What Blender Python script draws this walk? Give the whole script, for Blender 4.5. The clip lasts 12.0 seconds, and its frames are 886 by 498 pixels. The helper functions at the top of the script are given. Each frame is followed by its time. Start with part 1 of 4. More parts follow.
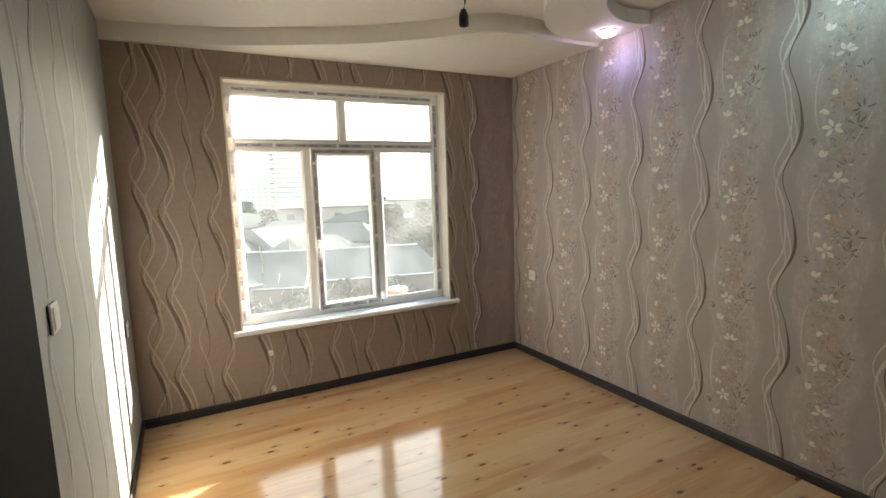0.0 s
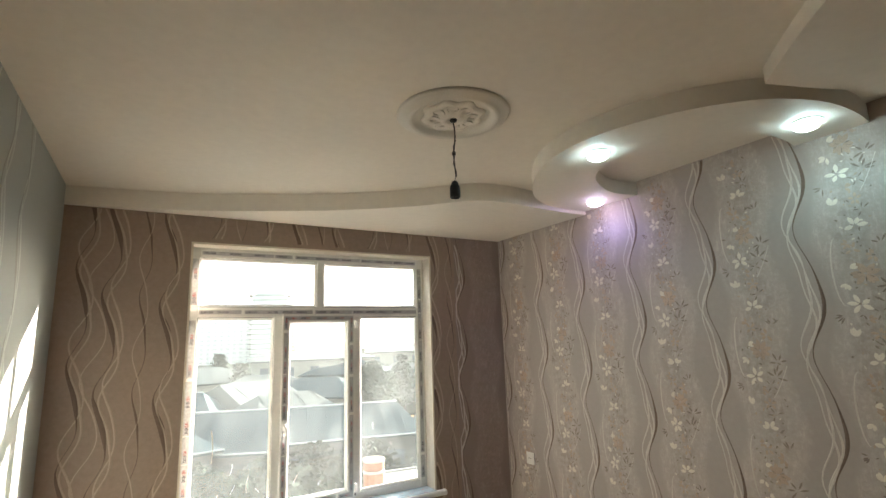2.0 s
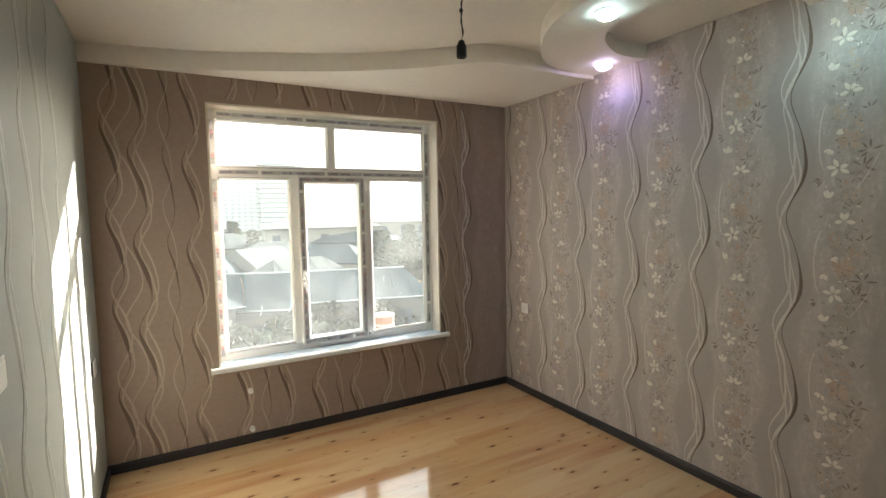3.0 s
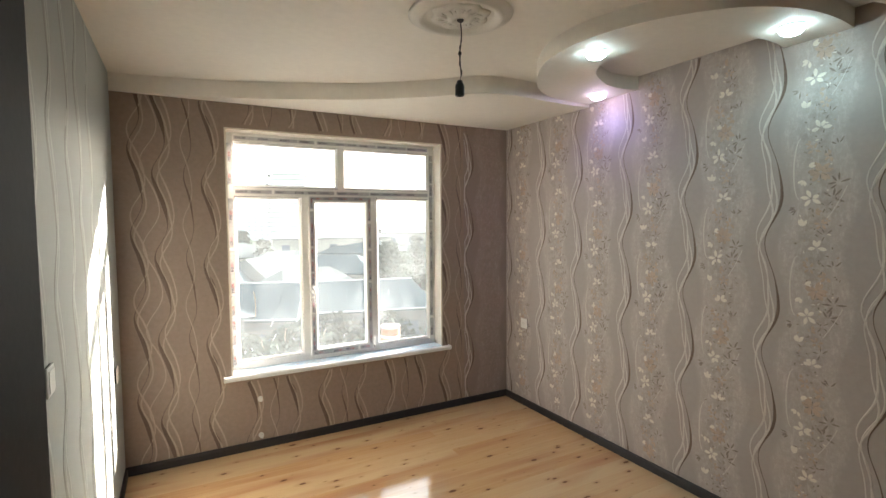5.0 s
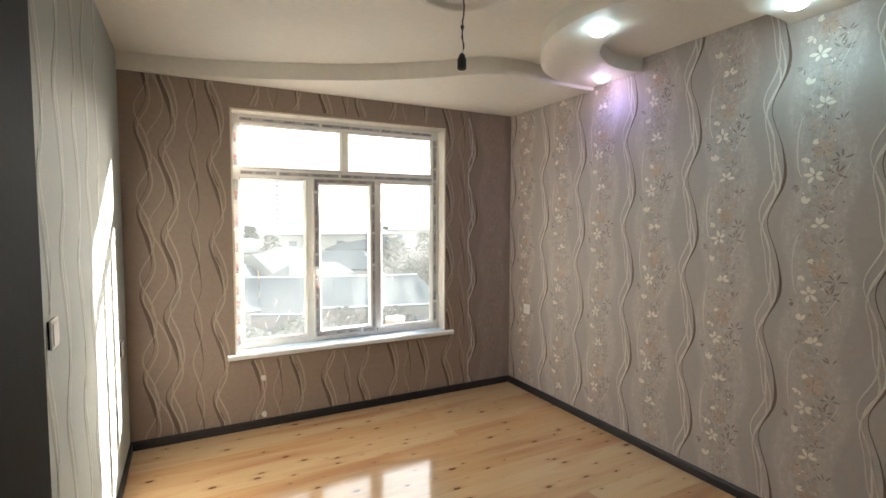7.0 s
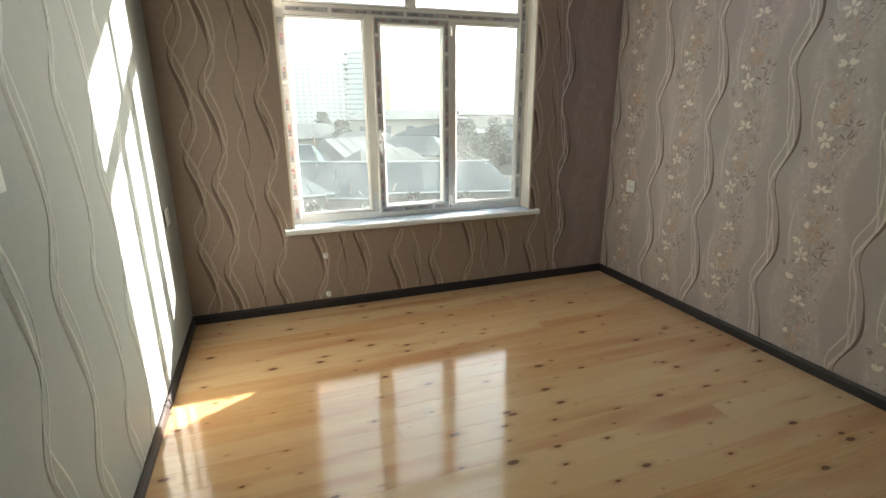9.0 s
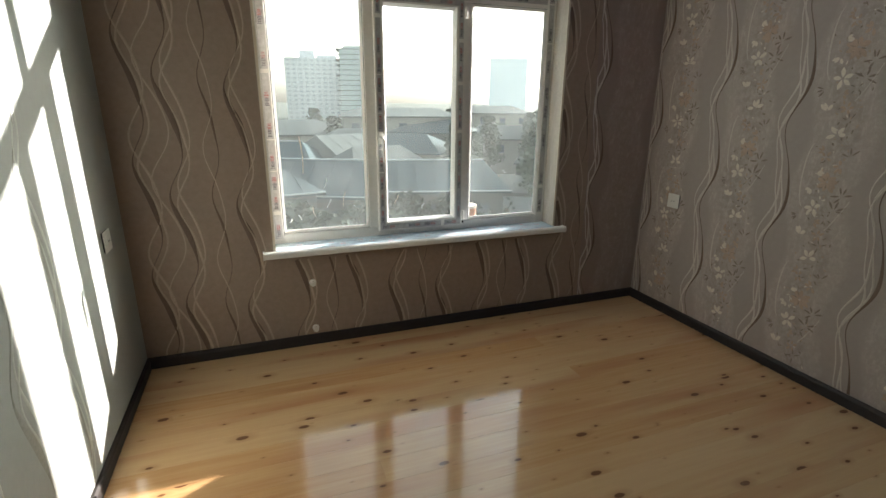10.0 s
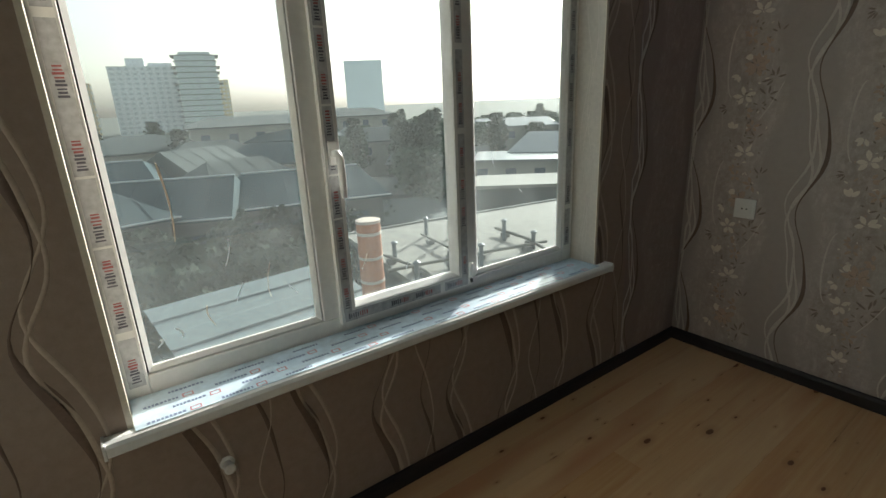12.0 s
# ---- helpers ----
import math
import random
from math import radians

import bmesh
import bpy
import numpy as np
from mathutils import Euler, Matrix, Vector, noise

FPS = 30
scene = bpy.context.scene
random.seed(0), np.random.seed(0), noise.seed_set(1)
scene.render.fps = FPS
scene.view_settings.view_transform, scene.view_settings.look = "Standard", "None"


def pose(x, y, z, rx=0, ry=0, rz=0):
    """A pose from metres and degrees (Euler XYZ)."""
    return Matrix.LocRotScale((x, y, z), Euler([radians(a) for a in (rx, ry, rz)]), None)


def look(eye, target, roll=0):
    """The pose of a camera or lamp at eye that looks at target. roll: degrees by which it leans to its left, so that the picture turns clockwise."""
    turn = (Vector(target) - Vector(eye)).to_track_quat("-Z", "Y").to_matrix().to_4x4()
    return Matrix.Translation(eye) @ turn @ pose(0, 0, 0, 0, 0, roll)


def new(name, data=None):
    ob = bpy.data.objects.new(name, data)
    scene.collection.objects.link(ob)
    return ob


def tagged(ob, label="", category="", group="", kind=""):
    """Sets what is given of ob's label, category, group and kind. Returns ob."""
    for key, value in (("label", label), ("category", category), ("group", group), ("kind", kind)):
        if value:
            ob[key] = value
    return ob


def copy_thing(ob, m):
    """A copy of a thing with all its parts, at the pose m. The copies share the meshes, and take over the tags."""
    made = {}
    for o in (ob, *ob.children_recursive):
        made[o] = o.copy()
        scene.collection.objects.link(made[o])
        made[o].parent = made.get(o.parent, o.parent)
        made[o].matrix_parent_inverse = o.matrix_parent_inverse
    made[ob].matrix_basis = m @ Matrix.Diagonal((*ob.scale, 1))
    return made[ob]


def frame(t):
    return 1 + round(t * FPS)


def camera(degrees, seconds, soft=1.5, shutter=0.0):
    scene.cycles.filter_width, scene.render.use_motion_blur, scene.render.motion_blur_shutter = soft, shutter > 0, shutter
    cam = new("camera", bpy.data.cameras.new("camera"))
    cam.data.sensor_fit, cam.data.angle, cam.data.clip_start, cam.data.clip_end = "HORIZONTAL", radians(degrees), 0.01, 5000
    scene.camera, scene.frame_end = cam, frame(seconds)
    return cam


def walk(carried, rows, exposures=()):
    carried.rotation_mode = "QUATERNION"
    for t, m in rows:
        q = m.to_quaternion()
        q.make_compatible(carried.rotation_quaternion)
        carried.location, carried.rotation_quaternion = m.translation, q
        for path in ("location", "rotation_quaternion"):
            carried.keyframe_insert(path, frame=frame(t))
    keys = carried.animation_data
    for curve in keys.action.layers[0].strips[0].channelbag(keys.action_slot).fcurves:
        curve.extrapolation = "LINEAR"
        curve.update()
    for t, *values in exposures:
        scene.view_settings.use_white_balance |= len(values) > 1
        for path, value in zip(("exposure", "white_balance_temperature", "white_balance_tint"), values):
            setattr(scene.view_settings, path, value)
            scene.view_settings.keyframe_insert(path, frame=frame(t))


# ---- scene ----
cam = camera(84.5, 12.0)
PATH = [
    (0, (-2.695, -3.694, 1.543), (-1.77, -1.939, 1.293), -1.8),
    (0.5, (-2.62, -3.574, 1.616), (-1.781, -1.769, 1.418), -2.3),
    (1, (-2.58, -3.417, 1.655), (-1.707, -1.617, 1.636), -2.0),
    (1.5, (-2.548, -3.372, 1.684), (-1.628, -1.615, 1.946), -1.3),
    (2, (-2.574, -3.4, 1.679), (-1.572, -1.707, 2.037), -1.9),
    (2.5, (-2.615, -3.465, 1.613), (-1.6, -1.742, 1.589), -1.0),
    (4.5, (-2.743, -3.778, 1.602), (-1.803, -2.032, 1.341), -1.1),
    (5, (-2.706, -3.739, 1.666), (-1.753, -1.984, 1.551), -0.4),
    (5.5, (-2.703, -3.756, 1.624), (-1.75, -1.997, 1.645), -0.7),
    (6, (-2.708, -3.773, 1.651), (-1.755, -2.018, 1.756), -1.2),
    (6.5, (-2.714, -3.76, 1.599), (-1.757, -2.008, 1.721), -1.4),
    (7, (-2.691, -3.769, 1.55), (-1.762, -2.002, 1.427), 0.1),
    (7.5, (-2.686, -3.789, 1.444), (-1.819, -2.026, 1.072), 1.3),
    (7.7, (-2.684, -3.749, 1.374), (-1.86, -1.976, 0.954), 1.1),
    (9.5, (-2.451, -2.921, 1.335), (-1.828, -1.113, 0.751), -0.5),
    (10, (-2.428, -2.613, 1.33), (-1.756, -0.82, 0.752), 0.5),
    (10.5, (-2.406, -2.276, 1.291), (-1.743, -0.48, 0.714), -0.8),
    (11, (-2.408, -1.921, 1.261), (-1.675, -0.151, 0.689), -2.0),
    (11.5, (-2.408, -1.583, 1.243), (-1.364, 0.026, 0.675), -1.1),
    (12, (-2.358, -1.227, 1.264), (-1.246, 0.33, 0.684), -2.5),
]
EXPOSURES = [(0, 3.0, 6900, 17), (0.5, 3.1, 6900, 16), (1.5, 2.95, 6850, 15), (2.0, 3.0, 6850, 15), (2.5, 2.9, 6850, 15), (4.5, 3.25, 6650, 17), (6, 3.25, 6650, 18), (7, 3.25, 6650, 18),
             (7.7, 3.15, 6600, 13), (9.5, 2.5, 6600, 12), (10, 2.0, 6500, 12), (10.5, 1.38, 6500, 12), (11, 1.3, 6500, 12), (11.5, 1.82, 6500, 12), (12, 1.12, 6350, 8)]
walk(cam, [(t, look(e, g, r)) for t, e, g, r in PATH], EXPOSURES)

# world, sun and large lights
SUN_FROM = Vector((1.0, 0.575, 0.365)).normalized()
world = bpy.data.worlds.new("world")
scene.world = world
world.use_nodes = True
_sky = world.node_tree.nodes.new("ShaderNodeTexSky")
_sky.sky_type = "NISHITA"
_sky.sun_disc = False
_sky.sun_elevation = math.asin(SUN_FROM.z)
_sky.sun_rotation = math.atan2(SUN_FROM.x, SUN_FROM.y)
_sky.air_density, _sky.dust_density, _sky.ozone_density = 1.6, 3.0, 2.0
_haze = world.node_tree.nodes.new("ShaderNodeHueSaturation")
_haze.inputs["Saturation"].default_value = 0.35
_bg = world.node_tree.nodes["Background"]
_bg.inputs["Strength"].default_value = 0.15
world.node_tree.links.new(_sky.outputs[0], _haze.inputs["Color"])
world.node_tree.links.new(_haze.outputs[0], _bg.inputs["Color"])
sun = new("sun", bpy.data.lights.new("sun", "SUN"))
sun.data.energy, sun.data.angle, sun.data.color = 5.0, radians(0.6), (1.0, 0.95, 0.87)
sun.matrix_world = look(SUN_FROM * 20, (0, 0, 0))

# ---- materials ----
def mat(name, color=(0.5, 0.5, 0.5), rough=0.5, metal=0.0, var=0.0, scale=8.0, bump=0.0, bscale=60.0, emit=0.0, coat=0.0, detail=4):
    """Principled material whose colour varies at two scales, with fine relief."""
    m = bpy.data.materials.new(name)
    m.use_nodes = True
    n, l = m.node_tree.nodes, m.node_tree.links
    b = n["Principled BSDF"]
    b.inputs["Base Color"].default_value = (*color, 1)
    b.inputs["Roughness"].default_value = rough
    b.inputs["Metallic"].default_value = metal
    b.inputs["Coat Weight"].default_value = coat
    if emit:
        b.inputs["Emission Color"].default_value = (*color, 1)
        b.inputs["Emission Strength"].default_value = emit
    if var or bump:
        tc = n.new("ShaderNodeTexCoord")
    if var:
        big, small = n.new("ShaderNodeTexNoise"), n.new("ShaderNodeTexNoise")
        big.inputs["Scale"].default_value, small.inputs["Scale"].default_value = scale / 6, scale * 5
        big.inputs["Detail"].default_value = detail
        add = n.new("ShaderNodeMath")
        add.operation = "ADD"
        mr = n.new("ShaderNodeMapRange")
        mr.inputs["From Min"].default_value, mr.inputs["From Max"].default_value = 0.6, 1.4
        mr.inputs["To Min"].default_value, mr.inputs["To Max"].default_value = 1 - var, 1 + var
        mix = n.new("ShaderNodeVectorMath")
        mix.operation = "SCALE"
        mix.inputs[0].default_value = color
        for t in (big, small):
            l.new(tc.outputs["Object"], t.inputs["Vector"])
        l.new(big.outputs["Fac"], add.inputs[0])
        l.new(small.outputs["Fac"], add.inputs[1])
        l.new(add.outputs[0], mr.inputs["Value"])
        l.new(mr.outputs[0], mix.inputs["Scale"])
        l.new(mix.outputs[0], b.inputs["Base Color"])
    if bump:
        t, bp = n.new("ShaderNodeTexNoise"), n.new("ShaderNodeBump")
        t.inputs["Scale"].default_value = bscale
        bp.inputs["Strength"].default_value, bp.inputs["Distance"].default_value = bump, 0.002
        l.new(tc.outputs["Object"], t.inputs["Vector"])
        l.new(t.outputs["Fac"], bp.inputs["Height"])
        l.new(bp.outputs[0], b.inputs["Normal"])
    return m


def math_node(m, op, a, b=None, c=None, clamp=False):
    nd = m.node_tree.nodes.new("ShaderNodeMath")
    nd.operation, nd.use_clamp = op, clamp
    for i, v in enumerate((a, b, c)):
        if v is None:
            continue
        if isinstance(v, (int, float)):
            nd.inputs[i].default_value = v
        else:
            m.node_tree.links.new(v, nd.inputs[i])
    return nd.outputs[0]


def mix_color(m, fac, a, b):
    nd = m.node_tree.nodes.new("ShaderNodeMix")
    nd.data_type = "RGBA"
    for i, v in ((0, fac), (6, a), (7, b)):
        if isinstance(v, (int, float)):
            nd.inputs[i].default_value = v
        elif isinstance(v, tuple):
            nd.inputs[i].default_value = (*v, 1)
        else:
            m.node_tree.links.new(v, nd.inputs[i])
    return nd.outputs[2]


def noise_node(m, vec, scale, detail=3.0, rough=0.5):
    nd = m.node_tree.nodes.new("ShaderNodeTexNoise")
    nd.inputs["Scale"].default_value, nd.inputs["Detail"].default_value, nd.inputs["Roughness"].default_value = scale, detail, rough
    m.node_tree.links.new(vec, nd.inputs["Vector"])
    return nd.outputs["Fac"]


def wood_floor():
    """Varnished pine boards that run along x, each with its own tone, grain and dark knots."""
    m = bpy.data.materials.new("varnished_pine")
    m.use_nodes = True
    n, l = m.node_tree.nodes, m.node_tree.links
    b = n["Principled BSDF"]
    tc, info = n.new("ShaderNodeTexCoord"), n.new("ShaderNodeObjectInfo")
    shift = n.new("ShaderNodeCombineXYZ")
    l.new(math_node(m, "MULTIPLY", info.outputs["Random"], 37.0), shift.inputs[0])
    l.new(math_node(m, "MULTIPLY", info.outputs["Random"], 91.0), shift.inputs[1])
    add = n.new("ShaderNodeVectorMath")
    l.new(tc.outputs["Object"], add.inputs[0])
    l.new(shift.outputs[0], add.inputs[1])
    def stretched(sx, sy):
        mp = n.new("ShaderNodeMapping")
        mp.inputs["Scale"].default_value = (sx, sy, 1)
        l.new(add.outputs[0], mp.inputs["Vector"])
        return mp.outputs[0]
    grain = noise_node(m, stretched(1.2, 26), 2.2, 6, 0.6)
    fine = noise_node(m, stretched(5, 220), 2.0, 3)
    broad = noise_node(m, stretched(0.5, 3.0), 1.6, 2)
    vor = n.new("ShaderNodeTexVoronoi")
    vor.voronoi_dimensions = "2D"
    vor.inputs["Scale"].default_value = 1.0
    vor.inputs["Randomness"].default_value = 1.0
    l.new(stretched(3.9, 8.2), vor.inputs["Vector"])
    sep = n.new("ShaderNodeSeparateColor")
    l.new(vor.outputs["Color"], sep.inputs[0])
    size = math_node(m, "MULTIPLY_ADD", math_node(m, "POWER", sep.outputs[0], 2.0), 0.10, 0.014)
    wob = math_node(m, "MULTIPLY_ADD", noise_node(m, stretched(40, 60), 1.0, 2), 0.03, -0.015)
    dist = math_node(m, "ADD", vor.outputs["Distance"], wob)
    knot = math_node(m, "MULTIPLY", math_node(m, "SUBTRACT", size, dist), 40.0, clamp=True)
    halo = math_node(m, "SUBTRACT", 1.0, math_node(m, "DIVIDE", dist, math_node(m, "MULTIPLY_ADD", size, 2.6, 0.02)), clamp=True)
    tone = mix_color(m, math_node(m, "MULTIPLY_ADD", grain, 2.2, -0.6, clamp=True), (0.69, 0.43, 0.20), (0.59, 0.315, 0.13))
    tone = mix_color(m, math_node(m, "MULTIPLY", info.outputs["Random"], 0.75), tone, (0.76, 0.55, 0.31))
    red = math_node(m, "MULTIPLY", math_node(m, "SUBTRACT", broad, 0.50), 5.0, clamp=True)
    tone = mix_color(m, math_node(m, "MULTIPLY", red, 0.75), tone, (0.50, 0.215, 0.09))
    tone = mix_color(m, math_node(m, "MULTIPLY", fine, 0.10), tone, (0.36, 0.19, 0.08))
    tone = mix_color(m, math_node(m, "MULTIPLY", halo, 0.55), tone, (0.40, 0.20, 0.08))
    tone = mix_color(m, math_node(m, "MULTIPLY", knot, 0.9), tone, (0.17, 0.075, 0.035))
    l.new(tone, b.inputs["Base Color"])
    rg = math_node(m, "MULTIPLY_ADD", noise_node(m, stretched(6, 9), 1.0, 3), 0.07, 0.09)
    l.new(rg, b.inputs["Roughness"])
    b.inputs["Specular IOR Level"].default_value = 0.5
    b.inputs["Coat Weight"].default_value, b.inputs["Coat Roughness"].default_value = 0.5, 0.07
    bp = n.new("ShaderNodeBump")
    bp.inputs["Strength"].default_value, bp.inputs["Distance"].default_value = 0.12, 0.001
    l.new(noise_node(m, stretched(1.5, 7), 2.0, 2), bp.inputs["Height"])
    l.new(bp.outputs[0], b.inputs["Normal"])
    return m


def wallpaper(name, c1, c2, c3, axis, period, start):
    """Non-woven wallpaper: mottled ground, with a plain and a speckled strip in each repeat along the wall."""
    m = bpy.data.materials.new(name)
    m.use_nodes = True
    n, l = m.node_tree.nodes, m.node_tree.links
    b = n["Principled BSDF"]
    tc, sx = n.new("ShaderNodeTexCoord"), n.new("ShaderNodeSeparateXYZ")
    l.new(tc.outputs["Object"], sx.inputs[0])
    v = tc.outputs["Object"]
    n1, n2, n3 = noise_node(m, v, 2.5, 4), noise_node(m, v, 34, 4, 0.65), noise_node(m, v, 170, 2)
    col = mix_color(m, math_node(m, "MULTIPLY_ADD", n2, 1.6, -0.3, clamp=True), c1, c2)
    if period:
        wave = math_node(m, "MULTIPLY", math_node(m, "SINE", math_node(m, "MULTIPLY_ADD", sx.outputs[2], 2 * math.pi / 0.575, 0.9)), 0.03)
        u = math_node(m, "ADD", math_node(m, "SUBTRACT", sx.outputs[axis], start), wave)
        u = math_node(m, "FRACT", math_node(m, "DIVIDE", math_node(m, "ADD", u, math_node(m, "MULTIPLY_ADD", n2, 0.05, 40 * period - 0.025)), period))
        band = math_node(m, "MULTIPLY", math_node(m, "SUBTRACT", 0.33, math_node(m, "ABSOLUTE", math_node(m, "SUBTRACT", u, 0.5))), 14, clamp=True)
        speck = math_node(m, "MULTIPLY", math_node(m, "SUBTRACT", noise_node(m, v, 45, 6, 0.8), 0.47), 4, clamp=True)
        plain = math_node(m, "SUBTRACT", 1.0, band)
        col = mix_color(m, math_node(m, "MULTIPLY", band, math_node(m, "MULTIPLY", speck, 0.8)), col, c3)
        core = math_node(m, "MULTIPLY", math_node(m, "SUBTRACT", 0.17, math_node(m, "ABSOLUTE", math_node(m, "SUBTRACT", u, 0.48))), 12, clamp=True)
        mp = n.new("ShaderNodeMapping")
        mp.inputs["Scale"].default_value = (1, 1, 0.35)
        l.new(v, mp.inputs["Vector"])
        blotch = math_node(m, "MULTIPLY", math_node(m, "SUBTRACT", noise_node(m, v, 22, 6, 0.75), 0.44), 7, clamp=True)
        streak = math_node(m, "MULTIPLY", math_node(m, "SUBTRACT", noise_node(m, mp.outputs[0], 40, 4, 0.7), 0.52), 7, clamp=True)
        col = mix_color(m, math_node(m, "MULTIPLY", band, math_node(m, "MULTIPLY", streak, 0.5)), col, tuple(1.12 * c for c in c3))
        col = mix_color(m, math_node(m, "MULTIPLY", core, math_node(m, "MULTIPLY", blotch, 0.45)), col, (0.27, 0.215, 0.175))
        col = mix_color(m, math_node(m, "MULTIPLY", plain, 0.22), col, tuple(0.62 * c for c in c1))
    col = mix_color(m, math_node(m, "MULTIPLY", n1, 0.25), col, tuple(0.8 * c for c in c1))
    l.new(col, b.inputs["Base Color"])
    l.new(math_node(m, "MULTIPLY_ADD", n2, 0.2, 0.45), b.inputs["Roughness"])
    bp = n.new("ShaderNodeBump")
    bp.inputs["Strength"].default_value, bp.inputs["Distance"].default_value = 0.35, 0.0012
    l.new(math_node(m, "ADD", math_node(m, "MULTIPLY", n3, 0.5), n2), bp.inputs["Height"])
    l.new(bp.outputs[0], b.inputs["Normal"])
    return m


def dirty_glass(name, dirt, scale=3.0):
    """Clear glass with a film of dust on it, thicker in patches, that scatters the sun; its veil also stands for
    outdoor haze.
    """
    m = bpy.data.materials.new(name)
    m.use_nodes = True
    n, l = m.node_tree.nodes, m.node_tree.links
    n.remove(n["Principled BSDF"])
    out = n["Material Output"]
    clear, gloss, dust = n.new("ShaderNodeBsdfTransparent"), n.new("ShaderNodeBsdfGlossy"), n.new("ShaderNodeBsdfTranslucent")
    clear.inputs["Color"].default_value = (0.88, 0.93, 0.92, 1)
    gloss.inputs["Roughness"].default_value = 0.02
    dust.inputs["Color"].default_value = (0.86, 0.93, 0.92, 1)
    lw = n.new("ShaderNodeLayerWeight")
    fr = math_node(m, "MULTIPLY_ADD", math_node(m, "POWER", lw.outputs["Facing"], 4.0), 0.6, 0.05)
    tc = n.new("ShaderNodeTexCoord")
    a = noise_node(m, tc.outputs["Object"], scale, 4, 0.6)
    c = noise_node(m, tc.outputs["Object"], 55, 3, 0.7)
    specks = math_node(m, "MULTIPLY", math_node(m, "SUBTRACT", c, 0.72), 9.0, clamp=True)
    amount = math_node(m, "MULTIPLY_ADD", math_node(m, "POWER", a, 2.0), 2.6 * dirt, 0.25 * dirt)
    amount = math_node(m, "ADD", amount, math_node(m, "MULTIPLY", specks, 0.12))
    m1, m2 = n.new("ShaderNodeMixShader"), n.new("ShaderNodeMixShader")
    l.new(amount, m1.inputs[0])
    l.new(clear.outputs[0], m1.inputs[1])
    l.new(dust.outputs[0], m1.inputs[2])
    l.new(fr, m2.inputs[0])
    l.new(m1.outputs[0], m2.inputs[1])
    l.new(gloss.outputs[0], m2.inputs[2])
    l.new(m2.outputs[0], out.inputs["Surface"])
    return m


PINE = wood_floor()
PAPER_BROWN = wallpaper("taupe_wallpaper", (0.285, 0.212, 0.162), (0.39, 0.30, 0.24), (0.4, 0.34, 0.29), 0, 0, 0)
# Left wall's copy of the taupe paper: cool light put into its colour.
PAPER_SKYLIT = wallpaper("skylit_wallpaper", (0.335, 0.357, 0.338), (0.40, 0.423, 0.40), (0.4, 0.34, 0.29), 0, 0, 0)
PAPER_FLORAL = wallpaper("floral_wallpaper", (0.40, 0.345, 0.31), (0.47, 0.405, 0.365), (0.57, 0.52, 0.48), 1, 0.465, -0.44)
# Same floral paper, its colours darkened for the shade on the window wall.
PAPER_FLORAL_SHADED = wallpaper("shaded_floral_wallpaper", (0.31, 0.238, 0.205), (0.36, 0.285, 0.245), (0.45, 0.37, 0.325), 0, 0.465, -0.42)
LINE_LIGHT = mat("pearl_relief_line", (0.48, 0.385, 0.30), 0.5, 0.0, var=0.15, scale=20)
LINE_PALE = mat("silver_relief_line", (0.58, 0.53, 0.475), 0.38, 0.0, var=0.15, scale=20)
LINE_DARK = mat("brown_relief_line", (0.15, 0.098, 0.070), 0.5, 0.0, var=0.2, scale=20)
# Left wall's line colours, paled and cooled by the same painted light.
LINE_LIGHT_SKYLIT = mat("skylit_pearl_line", (0.50, 0.53, 0.49), 0.45, 0.0, var=0.15, scale=20)
LINE_DARK_SKYLIT = mat("skylit_brown_line", (0.30, 0.305, 0.27), 0.5, 0.0, var=0.2, scale=20)
PETAL_WHITE = mat("cream_print", (0.70, 0.64, 0.545), 0.4, var=0.15, scale=40)
PETAL_ROSE = mat("dusty_rose_print", (0.45, 0.335, 0.255), 0.5, var=0.25, scale=50)
PETAL_DARK = mat("brown_print", (0.235, 0.185, 0.15), 0.5, var=0.25, scale=40)
PLASTER = mat("white_ceiling_paint", (0.82, 0.775, 0.70), 0.6, var=0.04, scale=5, bump=0.12, bscale=35)
GYPSUM = mat("white_gypsum", (0.76, 0.73, 0.67), 0.6, var=0.05, scale=25, bump=0.2, bscale=90)
WENGE = mat("dark_wenge_veneer", (0.009, 0.0095, 0.010), 0.62, var=0.25, scale=9, bump=0.15, bscale=80)
SKIRT = mat("dark_skirting_vinyl", (0.024, 0.018, 0.016), 0.55, var=0.2, scale=12)
PVC = mat("white_pvc", (0.80, 0.80, 0.77), 0.3, var=0.06, scale=10)
FILM_BACK = mat("grubby_protective_film", (0.50, 0.51, 0.52), 0.25, var=0.3, scale=14)
FILM_DARK = mat("film_print_dark", (0.10, 0.095, 0.12), 0.35, var=0.3, scale=60)
FILM_RED = mat("film_print_red", (0.36, 0.10, 0.10), 0.35, var=0.2, scale=60)
FILM_BLUE = mat("sill_film_blue", (0.56, 0.68, 0.77), 0.22, var=0.2, scale=8)
GASKET = mat("black_rubber_gasket", (0.02, 0.02, 0.02), 0.6)
REVEAL = mat("reveal_plaster", (0.62, 0.57, 0.49), 0.6, var=0.15, scale=8, bump=0.3, bscale=60)
GLASS = dirty_glass("dusty_haze_glass", 0.033)
BRONZE = mat("antique_bronze", (0.30, 0.17, 0.08), 0.32, 0.9, var=0.25, scale=30)
SOCKET = mat("white_socket_plastic", (0.80, 0.80, 0.76), 0.35, var=0.03, scale=10)
BLACK = mat("black_plastic", (0.012, 0.012, 0.012), 0.4)
WIRE = mat("dark_cable", (0.03, 0.025, 0.025), 0.5)
PIPE_WHITE = mat("white_pipe_plastic", (0.80, 0.79, 0.75), 0.35, var=0.04, scale=20)
